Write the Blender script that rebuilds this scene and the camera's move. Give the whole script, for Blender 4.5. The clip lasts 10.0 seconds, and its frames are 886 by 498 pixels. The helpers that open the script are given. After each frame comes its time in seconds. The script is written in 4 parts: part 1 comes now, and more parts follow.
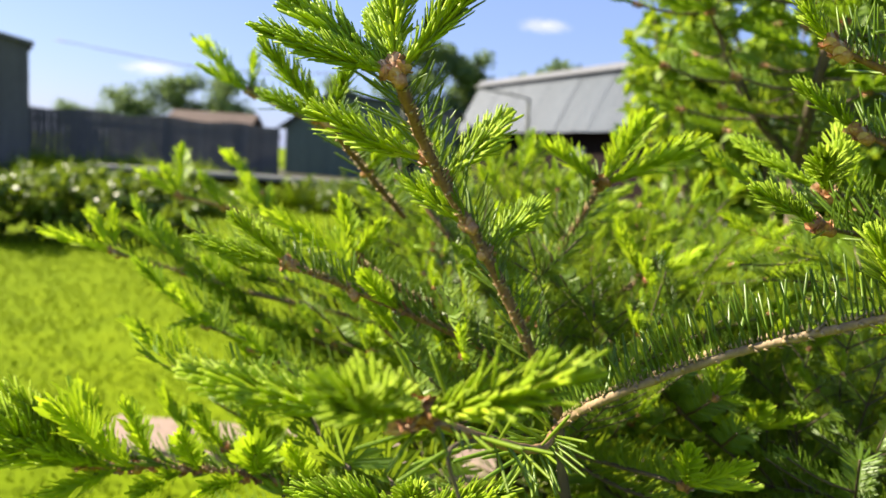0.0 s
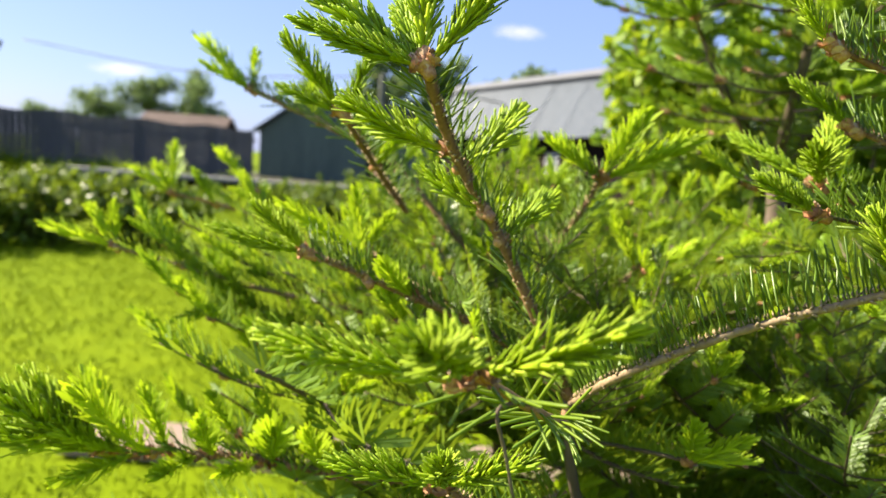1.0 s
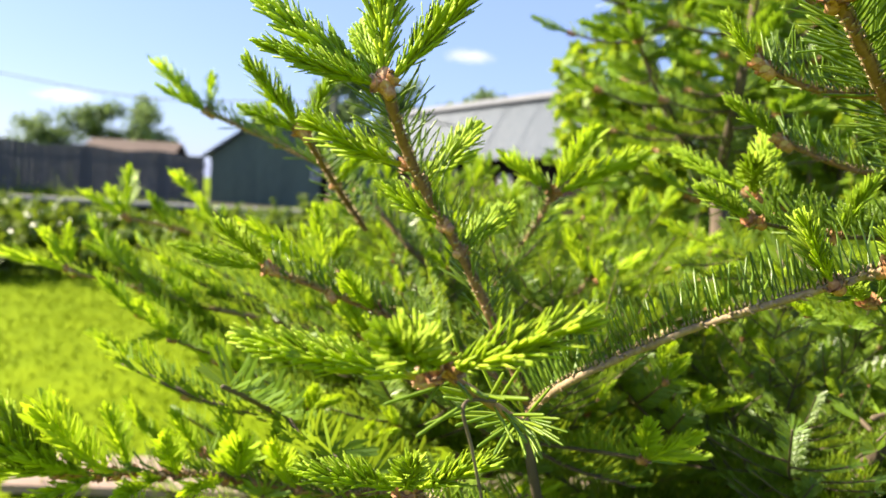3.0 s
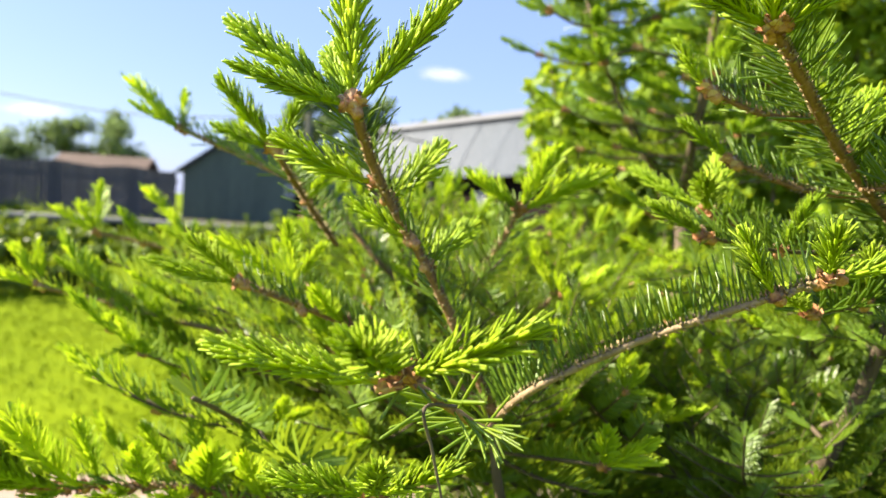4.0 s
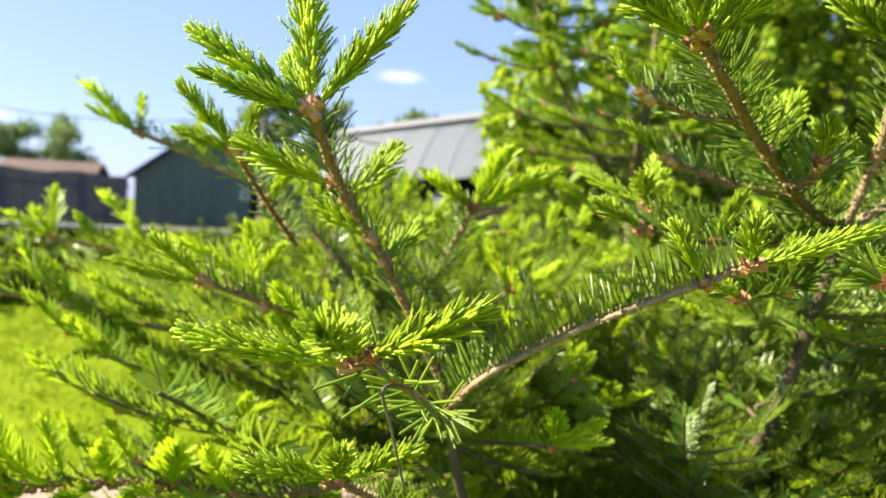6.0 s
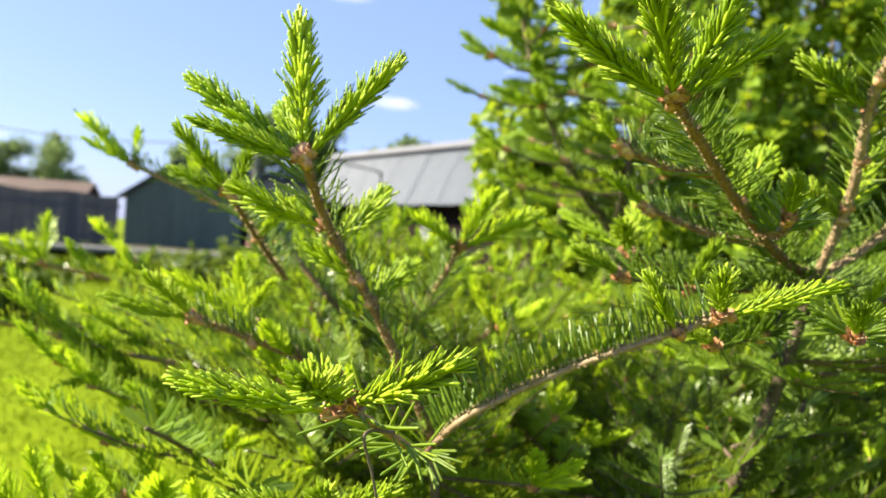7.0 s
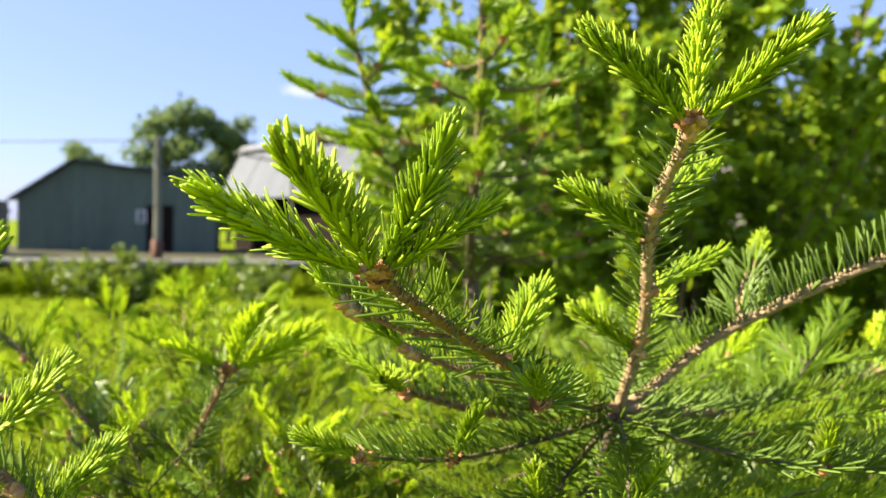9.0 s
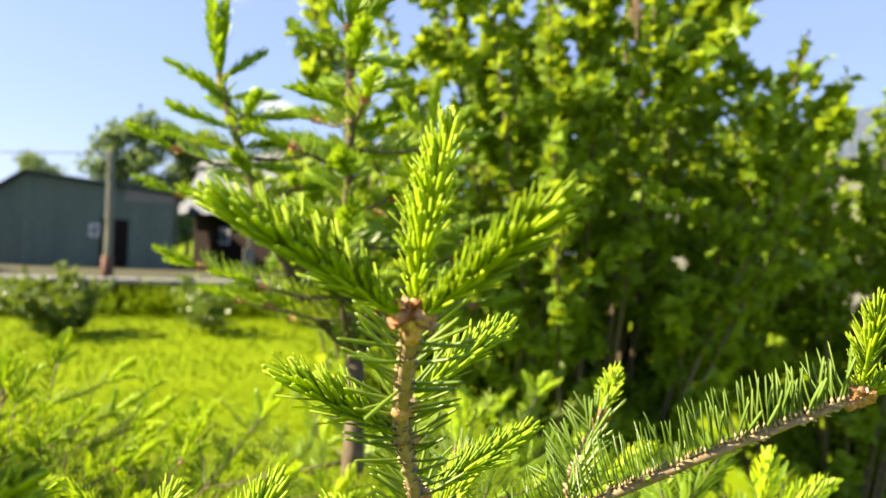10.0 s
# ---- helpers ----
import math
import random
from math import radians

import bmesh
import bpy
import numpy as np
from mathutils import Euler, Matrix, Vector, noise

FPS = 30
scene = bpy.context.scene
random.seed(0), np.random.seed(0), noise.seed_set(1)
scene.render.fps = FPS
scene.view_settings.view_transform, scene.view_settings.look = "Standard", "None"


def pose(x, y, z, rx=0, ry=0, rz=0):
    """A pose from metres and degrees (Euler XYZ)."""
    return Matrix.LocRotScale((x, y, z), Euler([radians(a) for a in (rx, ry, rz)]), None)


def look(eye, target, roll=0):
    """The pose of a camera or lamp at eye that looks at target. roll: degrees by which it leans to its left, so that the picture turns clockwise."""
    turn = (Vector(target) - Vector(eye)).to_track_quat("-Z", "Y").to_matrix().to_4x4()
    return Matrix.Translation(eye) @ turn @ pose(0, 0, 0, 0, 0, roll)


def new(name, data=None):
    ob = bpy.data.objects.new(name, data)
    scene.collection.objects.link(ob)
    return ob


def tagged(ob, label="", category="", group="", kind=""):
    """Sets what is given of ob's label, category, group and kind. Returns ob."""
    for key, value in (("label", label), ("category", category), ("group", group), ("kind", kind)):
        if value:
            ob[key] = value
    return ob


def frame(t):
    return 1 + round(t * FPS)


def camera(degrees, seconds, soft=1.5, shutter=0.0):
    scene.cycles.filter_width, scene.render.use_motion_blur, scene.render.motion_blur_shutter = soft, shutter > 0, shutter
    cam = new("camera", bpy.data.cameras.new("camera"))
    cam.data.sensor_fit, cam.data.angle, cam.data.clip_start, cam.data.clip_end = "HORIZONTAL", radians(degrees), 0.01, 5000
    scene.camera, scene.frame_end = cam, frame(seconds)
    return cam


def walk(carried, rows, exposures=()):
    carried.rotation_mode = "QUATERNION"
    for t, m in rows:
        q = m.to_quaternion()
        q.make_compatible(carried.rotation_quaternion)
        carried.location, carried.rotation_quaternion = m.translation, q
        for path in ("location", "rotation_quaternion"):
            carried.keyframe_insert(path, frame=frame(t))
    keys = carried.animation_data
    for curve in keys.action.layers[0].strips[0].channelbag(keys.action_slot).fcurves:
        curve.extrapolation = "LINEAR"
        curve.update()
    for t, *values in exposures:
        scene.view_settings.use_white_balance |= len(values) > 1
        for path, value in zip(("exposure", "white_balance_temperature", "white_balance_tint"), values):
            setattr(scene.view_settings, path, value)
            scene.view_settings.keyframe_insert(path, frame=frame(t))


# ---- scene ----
# The way of the hand-held camera: seconds, eye, point looked at, roll.
cam = camera(64.1, 10.0)
PATH = [
    (0.0, (0.022, -0.0082, 1.0088), (-0.057, 1.9741, 0.7559), 3.8),
    (0.5, (0.01, -0.0191, 1.0046), (-0.06, 1.9676, 0.7817), 4.0),
    (1.0, (-0.001, -0.027, 0.9995), (-0.009, 1.9589, 0.7646), 4.2),
    (1.5, (-0.007, -0.0328, 0.9904), (0.012, 1.9556, 0.7805), 4.3),
    (2.0, (-0.011, -0.0408, 0.9892), (0.028, 1.9484, 0.7874), 4.5),
    (2.5, (-0.011, -0.0448, 0.9911), (0.084, 1.945, 0.8113), 3.6),
    (3.0, (-0.004, -0.0429, 0.9952), (0.109, 1.9466, 0.8313), 3.3),
    (4.5, (0.0, -0.0679, 0.9947), (0.219, 1.9174, 0.8948), 3.3),
    (5.0, (0.0, -0.0729, 0.9916), (0.242, 1.9064, 0.8416), 2.9),
    (6.5, (-0.001, -0.0889, 0.9943), (0.318, 1.8836, 0.9331), 3.2),
    (7.0, (0.0, -0.0961, 1.0042), (0.319, 1.8777, 0.979), 3.9),
    (7.5, (0.011, -0.0914, 1.0212), (0.357, 1.8778, 1.0301), 3.5),
    (8.0, (0.046, -0.0668, 1.0427), (0.452, 1.8912, 1.0063), 2.1),
    (8.5, (0.082, -0.0416, 1.0832), (0.531, 1.9073, 1.0526), 1.4),
    (9.0, (0.127, -0.0251, 1.1085), (0.666, 1.8993, 1.0545), 1.4),
    (9.5, (0.179, 0.0083, 1.1412), (0.756, 1.9236, 1.0929), 2.7),
    (10.0, (0.26, 0.046, 1.181), (0.894, 1.943, 1.181), 2.4),
]
walk(cam, [(t, look(eye, target, roll)) for t, eye, target, roll in PATH], [(0.0, 1.58, 6900, 11), (1.0, 1.66, 6900, 11), (3.0, 1.86, 6950, 11), (6.5, 1.90, 6950, 11), (7.5, 1.75, 6850, 11), (9.0, 1.85, 7200, 11), (10.0, 1.94, 7700, 11)])
# A phone lens close to its subject: a small real aperture, focused on the near twigs.
cam.data.dof.use_dof = True
cam.data.dof.focus_distance = 0.30
cam.data.dof.aperture_fstop = 10.2

# ---- light ----
SUN_TO = Vector((-0.77, 0.18, 0.62)).normalized()
world = bpy.data.worlds.new("sky")
scene.world = world
world.use_nodes = True
wn = world.node_tree.nodes
sky = wn.new("ShaderNodeTexSky")
sky.sky_type = "NISHITA"
sky.sun_disc = False
sky.sun_elevation = math.asin(SUN_TO.z)
sky.sun_rotation = math.atan2(SUN_TO.x, SUN_TO.y)
sky.dust_density = 0.7
sky.ozone_density = 2.5
haze = wn.new("ShaderNodeMix")
haze.data_type = "RGBA"
haze.inputs[0].default_value = 0.55
haze.inputs[7].default_value = (2.15, 3.25, 7.4, 1)
world.node_tree.links.new(sky.outputs[0], haze.inputs[6])
world.node_tree.links.new(haze.outputs[2], wn["Background"].inputs[0])
wn["Background"].inputs[1].default_value = 0.058
sun = new("sun", bpy.data.lights.new("sun", "SUN"))
sun.data.energy = 5.0
sun.data.angle = radians(0.6)
sun.data.color = (1.0, 0.93, 0.78)
sun.matrix_world = look((0, 0, 30), Vector((0, 0, 30)) - SUN_TO)


# ---- materials ----
def nodes_of(name):
    mat = bpy.data.materials.new(name)
    mat.use_nodes = True
    return mat, mat.node_tree.nodes, mat.node_tree.links, mat.node_tree.nodes["Principled BSDF"]


def ramp_of(nodes, stops):
    r = nodes.new("ShaderNodeValToRGB")
    el = r.color_ramp.elements
    while len(el) < len(stops):
        el.new(0.5)
    for e, (p, c) in zip(el, stops):
        e.position, e.color = p, (*c, 1)
    return r


def leaf_material(name, stops, rough, through_colour, share, spec=0.5, scale=300.0):
    """Foliage: colour by island, fine mottling, gloss, and light that shines through."""
    mat, n, l, p = nodes_of(name)
    geo, info, tex = n.new("ShaderNodeNewGeometry"), n.new("ShaderNodeObjectInfo"), n.new("ShaderNodeTexNoise")
    tc = n.new("ShaderNodeTexCoord")
    l.new(tc.outputs["Object"], tex.inputs["Vector"])
    tex.inputs["Scale"].default_value = scale
    add = n.new("ShaderNodeMath")
    add.operation = "MULTIPLY_ADD"
    add.inputs[1].default_value = 0.45
    l.new(geo.outputs["Random Per Island"], add.inputs[0])
    mix = n.new("ShaderNodeMath")
    mix.operation = "MULTIPLY_ADD"
    mix.inputs[1].default_value = 0.35
    l.new(info.outputs["Random"], mix.inputs[0])
    m3 = n.new("ShaderNodeMath")
    m3.operation = "MULTIPLY"
    m3.inputs[1].default_value = 0.25
    l.new(tex.outputs["Fac"], m3.inputs[0])
    l.new(m3.outputs[0], mix.inputs[2])
    l.new(mix.outputs[0], add.inputs[2])
    r = ramp_of(n, stops)
    l.new(add.outputs[0], r.inputs[0])
    l.new(r.outputs[0], p.inputs["Base Color"])
    p.inputs["Roughness"].default_value = rough
    p.inputs["Specular IOR Level"].default_value = spec
    tr = n.new("ShaderNodeBsdfTranslucent")
    tint = n.new("ShaderNodeMix")
    tint.data_type = "RGBA"
    tint.inputs[0].default_value = 0.6
    l.new(r.outputs[0], tint.inputs[6])
    tint.inputs[7].default_value = (*through_colour, 1)
    l.new(tint.outputs[2], tr.inputs["Color"])
    sh = n.new("ShaderNodeMixShader")
    sh.inputs[0].default_value = share
    l.new(p.outputs[0], sh.inputs[1])
    l.new(tr.outputs[0], sh.inputs[2])
    l.new(sh.outputs[0], n["Material Output"].inputs["Surface"])
    return mat


def solid_material(name, stops, rough=0.8, scale=20.0, bump=0.2, stretch=(1, 1, 1), metal=0.0, detail=6.0, spec=0.3, coords="Object"):
    """Two scales of noise drive colour, roughness and relief."""
    mat, n, l, p = nodes_of(name)
    tc, mp = n.new("ShaderNodeTexCoord"), n.new("ShaderNodeMapping")
    mp.inputs["Scale"].default_value = stretch
    l.new(tc.outputs[coords], mp.inputs["Vector"])
    a, b = n.new("ShaderNodeTexNoise"), n.new("ShaderNodeTexNoise")
    for tex, s in ((a, scale), (b, scale * 0.13)):
        tex.inputs["Scale"].default_value = s
        tex.inputs["Detail"].default_value = detail
        l.new(mp.outputs[0], tex.inputs["Vector"])
    info = n.new("ShaderNodeObjectInfo")
    s1 = n.new("ShaderNodeMath")
    s1.operation = "MULTIPLY_ADD"
    s1.inputs[1].default_value = 0.55
    l.new(a.outputs["Fac"], s1.inputs[0])
    s2 = n.new("ShaderNodeMath")
    s2.operation = "MULTIPLY_ADD"
    s2.inputs[1].default_value = 0.35
    l.new(b.outputs["Fac"], s2.inputs[0])
    s3 = n.new("ShaderNodeMath")
    s3.operation = "MULTIPLY"
    s3.inputs[1].default_value = 0.12
    l.new(info.outputs["Random"], s3.inputs[0])
    l.new(s3.outputs[0], s2.inputs[2])
    l.new(s2.outputs[0], s1.inputs[2])
    r = ramp_of(n, stops)
    l.new(s1.outputs[0], r.inputs[0])
    l.new(r.outputs[0], p.inputs["Base Color"])
    p.inputs["Roughness"].default_value = rough
    p.inputs["Metallic"].default_value = metal
    p.inputs["Specular IOR Level"].default_value = spec
    bm_ = n.new("ShaderNodeBump")
    bm_.inputs["Strength"].default_value = bump
    bm_.inputs["Distance"].default_value = 0.3 / scale
    l.new(a.outputs["Fac"], bm_.inputs["Height"])
    l.new(bm_.outputs[0], p.inputs["Normal"])
    return mat


M_NEW = leaf_material("new_needle", [(0.1, (0.170, 0.300, 0.015)), (0.5, (0.335, 0.480, 0.020)), (0.95, (0.530, 0.640, 0.035))], 0.5, (0.640, 0.800, 0.024), 0.36, 0.3)
M_NEW_PALE = leaf_material("new_needle_underside", [(0.1, (0.240, 0.360, 0.028)), (0.9, (0.409, 0.522, 0.049))], 0.55, (0.600, 0.760, 0.028), 0.38, 0.2)
# a darker copy of the new needle, with the trees' inner shade in its colour
M_NEW_SHADED = leaf_material("shaded_new_needle", [(0.1, (0.115, 0.215, 0.015)), (0.5, (0.210, 0.340, 0.020)), (0.95, (0.350, 0.470, 0.030))], 0.45, (0.480, 0.680, 0.026), 0.30, 0.3)
M_OLD = leaf_material("old_needle", [(0.1, (0.060, 0.120, 0.012)), (0.5, (0.125, 0.215, 0.018)), (0.95, (0.235, 0.325, 0.030))], 0.36, (0.500, 0.640, 0.030), 0.32, 0.42)
M_OLD_PALE = leaf_material("old_needle_underside", [(0.1, (0.105, 0.185, 0.028)), (0.9, (0.225, 0.335, 0.070))], 0.42, (0.430, 0.600, 0.040), 0.32, 0.3)
M_LEAF = leaf_material("bush_leaf", [(0.1, (0.085, 0.165, 0.012)), (0.5, (0.165, 0.265, 0.018)), (0.95, (0.280, 0.375, 0.028))], 0.5, (0.560, 0.680, 0.030), 0.42, 0.25, scale=40)
M_HEDGE = leaf_material("shrub_leaf", [(0.1, (0.045, 0.09, 0.008)), (0.5, (0.09, 0.15, 0.012)), (0.95, (0.16, 0.22, 0.02))], 0.4, (0.34, 0.44, 0.02), 0.3, 0.4, scale=40)
# distant leaves: the haze of the air is mixed into this paler, greyer green
M_HAZY_LEAF = leaf_material("hazy_tree_leaf", [(0.1, (0.095, 0.150, 0.060)), (0.9, (0.185, 0.255, 0.105))], 0.6, (0.26, 0.36, 0.09), 0.35, 0.2, scale=3)
M_GRASS = leaf_material("grass_blade", [(0.1, (0.097, 0.16, 0.002)), (0.5, (0.159, 0.24, 0.003)), (0.95, (0.242, 0.31, 0.005))], 0.6, (0.445, 0.56, 0.004), 0.42, 0.08, scale=10)
M_TWIG = solid_material("young_bark", [(0.25, (0.105, 0.056, 0.024)), (0.5, (0.231, 0.127, 0.060)), (0.75, (0.420, 0.260, 0.138))], 0.7, 420, 0.5, (1, 1, 0.6))
M_TAN = solid_material("pale_young_bark", [(0.25, (0.13, 0.085, 0.045)), (0.5, (0.26, 0.18, 0.10)), (0.75, (0.42, 0.31, 0.19))], 0.7, 420, 0.5, (1, 1, 0.6))
M_PEG = solid_material("leaf_cushion", [(0.3, (0.265, 0.187, 0.095)), (0.7, (0.425, 0.320, 0.185))], 0.75, 600, 0.3)
M_BARK = solid_material("trunk_bark", [(0.25, (0.05, 0.036, 0.022)), (0.5, (0.115, 0.085, 0.056)), (0.8, (0.23, 0.18, 0.125))], 0.85, 90, 0.8, (1, 1, 0.35))
M_BUD = solid_material("bud_scale", [(0.25, (0.22, 0.085, 0.035)), (0.5, (0.42, 0.21, 0.10)), (0.8, (0.62, 0.42, 0.26))], 0.55, 700, 0.4)
M_RESIN = solid_material("papery_bud_cap", [(0.3, (0.40, 0.24, 0.14)), (0.7, (0.62, 0.46, 0.32))], 0.5, 700, 0.4)


# ---- mesh building ----
class Geo:
    """Collects triangles, each with a material slot."""

    def __init__(self):
        self.v, self.f, self.m, self.n = [], [], [], 0

    def add(self, verts, tris, slot=0):
        verts, tris = np.asarray(verts, float), np.asarray(tris, int)
        self.v.append(verts)
        self.f.append(tris + self.n)
        self.m.append(np.broadcast_to(np.asarray(slot, int), (len(tris),)))
        self.n += len(verts)

    def mesh(self, name, mats, smooth=True):
        me = bpy.data.meshes.new(name)
        v, f, m = np.concatenate(self.v), np.concatenate(self.f), np.concatenate(self.m)
        me.vertices.add(len(v))
        me.vertices.foreach_set("co", v.astype(np.float32).ravel())
        me.loops.add(f.size)
        me.loops.foreach_set("vertex_index", f.astype(np.int32).ravel())
        me.polygons.add(len(f))
        me.polygons.foreach_set("loop_start", np.arange(0, f.size, 3, dtype=np.int32))
        me.polygons.foreach_set("material_index", m.astype(np.int32))
        me.polygons.foreach_set("use_smooth", np.full(len(f), smooth))
        for mat in mats:
            me.materials.append(mat)
        me.update(calc_edges=True)
        me.validate()
        return me


def unit(a):
    return a / np.maximum(np.linalg.norm(a, axis=-1, keepdims=True), 1e-9)


def needles_into(geo, base, way, nrm, length, width, curl, fine=True, slots=(0, 1)):
    """Flat blunt needles: ridge above, paler pair of faces below."""
    way = unit(way)
    nrm = unit(nrm - (nrm * way).sum(1, keepdims=True) * way)
    side = np.cross(way, nrm)
    n = len(base)
    L, W = length[:, None], width[:, None]
    if fine == "shell":
        # a blunt curved blade; every fifth one shows its paler side
        verts = [base]
        for q, w in ((0.30, 0.95), (0.90, 0.86)):
            mid = base + way * L * q + nrm * L * curl[:, None] * q * q
            verts += [mid + side * W * w * 0.5, mid - side * W * w * 0.5]
        verts = np.stack(verts + [base + way * L + nrm * L * curl[:, None]], 1).reshape(-1, 3)
        tris = np.array([(0, 1, 2), (1, 3, 4), (1, 4, 2), (3, 5, 4)])
        slot = np.where(np.arange(n) % 5 == 0, slots[1], slots[0])
        geo.add(verts, (np.arange(n)[:, None, None] * 6 + tris[None]).reshape(-1, 3), np.repeat(slot, 4))
        return
    if not fine:
        # three-sided spindle
        mid = base + way * L * 0.6 + nrm * L * curl[:, None] * 0.36
        verts = np.stack([base, mid + side * W * 0.5, mid + nrm * W * 0.3, mid - side * W * 0.5, base + way * L + nrm * L * curl[:, None]], 1).reshape(-1, 3)
        tris = np.array([(0, 1, 2), (0, 2, 3), (0, 3, 1), (1, 4, 2), (2, 4, 3), (3, 4, 1)])
        slot = [slots[0], slots[0], slots[1]] * 2
        geo.add(verts, (np.arange(n)[:, None, None] * 5 + tris[None]).reshape(-1, 3), np.tile(slot, n))
        return
    rings, wide, k = (0.0, 0.45, 0.93), (0.55, 1.0, 0.82), 3
    verts = []
    for s, w in zip(rings, wide):
        mid = base + way * L * s + nrm * L * curl[:, None] * s * s
        verts += [mid + side * W * w * 0.5, mid + nrm * W * w * 0.32, mid - side * W * w * 0.5]
    verts.append(base + way * L + nrm * L * curl[:, None])
    per = len(verts)
    verts = np.stack(verts, 1).reshape(-1, 3)
    tris, slot = [], []
    for r in range(len(rings) - 1):
        for c in range(k):
            d = (c + 1) % k
            a0, a1, b0, b1 = r * k + c, r * k + d, r * k + k + c, r * k + k + d
            tris += [(a0, a1, b1), (a0, b1, b0)]
            slot += [slots[0] if c < 2 else slots[1]] * 2
    top = (len(rings) - 1) * k
    for c in range(k):
        tris.append((top + c, top + (c + 1) % k, per - 1))
        slot.append(slots[0] if c < 2 else slots[1])
    tris = (np.arange(n)[:, None, None] * per + np.array(tris)[None]).reshape(-1, 3)
    geo.add(verts, tris, np.tile(slot, n))


def spline(pts, steps):
    """A smooth line through a few points."""
    p = np.array(pts, float)
    p = np.vstack([2 * p[0] - p[1], p, 2 * p[-1] - p[-2]])
    out = []
    for i in range(1, len(p) - 2):
        for t in np.linspace(0, 1, steps, endpoint=False):
            a, b, c, d = p[i - 1:i + 3]
            out.append(0.5 * (2 * b + (c - a) * t + (2 * a - 5 * b + 4 * c - d) * t * t + (3 * b - a - 3 * c + d) * t ** 3))
    out.append(p[-2])
    return np.array(out)


def tube_into(geo, line, radii, sides=7, slot=0, rough=0.0, rng=None):
    tang = unit(np.gradient(line, axis=0))
    ref = np.array((0.31, 0.17, 0.93)) if abs(tang[0, 2]) < 0.8 else np.array((0.95, 0.2, 0.1))
    verts = []
    for p, t, r in zip(line, tang, radii):
        a = unit(np.cross(t, ref))
        b = np.cross(t, a)
        for k in range(sides):
            q = 2 * math.pi * k / sides
            rr = r * (1 + (rng.uniform(-rough, rough) if rough else 0))
            verts.append(p + (a * math.cos(q) + b * math.sin(q)) * rr)
    n = len(line)
    verts += [line[0], line[-1] + tang[-1] * radii[-1] * 0.6]
    tris = []
    for i in range(n - 1):
        for k in range(sides):
            d = (k + 1) % sides
            a0, a1, b0, b1 = i * sides + k, i * sides + d, (i + 1) * sides + k, (i + 1) * sides + d
            tris += [(a0, a1, b1), (a0, b1, b0)]
    for k in range(sides):
        d = (k + 1) % sides
        tris += [(n * sides, d, k), (n * sides + 1, (n - 1) * sides + k, (n - 1) * sides + d)]
    geo.add(verts, tris, slot)


def box_into(geo, lo, hi, slot=0, m=None):
    x0, y0, z0 = lo
    x1, y1, z1 = hi
    v = np.array([(x, y, z) for z in (z0, z1) for y in (y0, y1) for x in (x0, x1)], float)
    if m is not None:
        v = np.array([m @ Vector(p) for p in v])
    q = [(0, 2, 3, 1), (4, 5, 7, 6), (0, 1, 5, 4), (2, 6, 7, 3), (0, 4, 6, 2), (1, 3, 7, 5)]
    geo.add(v, [t for a, b, c, d in q for t in ((a, b, c), (a, c, d))], slot)


def prism_into(geo, profile, lo, hi, axis="y", slot=0):
    """A convex profile drawn out along an axis."""
    n, v = len(profile), []
    for d in (lo, hi):
        for a, b in profile:
            v.append((a, d, b) if axis == "y" else (d, a, b))
    tris = [(0, i, i + 1) for i in range(1, n - 1)] + [(n, n + i + 1, n + i) for i in range(1, n - 1)]
    for i in range(n):
        j = (i + 1) % n
        tris += [(i, n + i, n + j), (i, n + j, j)]
    geo.add(v, tris, slot)


def part(name, mesh, parent, m=None, label=""):
    """One mesh object under a thing or a part; m is its pose in the parent's space."""
    ob = new(name, mesh)
    ob.parent = parent
    if m is not None:
        ob.matrix_basis = m
    return tagged(ob, label)


def thing(name, place, label, category, group="", kind=""):
    ob = new(name)
    ob.empty_display_size = 0.1
    ob.location = place
    return tagged(ob, label, category, group, kind)


def along(base, tip, up=(0, 0, 1), size=1.0):
    """Pose with z from base to tip and x as near to up as can be."""
    z = (Vector(tip) - Vector(base)).normalized()
    u = Vector(up)
    x = u - z * u.dot(z)
    x = x.normalized() if x.length > 0.05 else z.orthogonal().normalized()
    y = z.cross(x)
    m = Matrix((x, y, z)).transposed().to_4x4()
    return Matrix.Translation(base) @ m @ Matrix.Diagonal((size, size, size, 1))


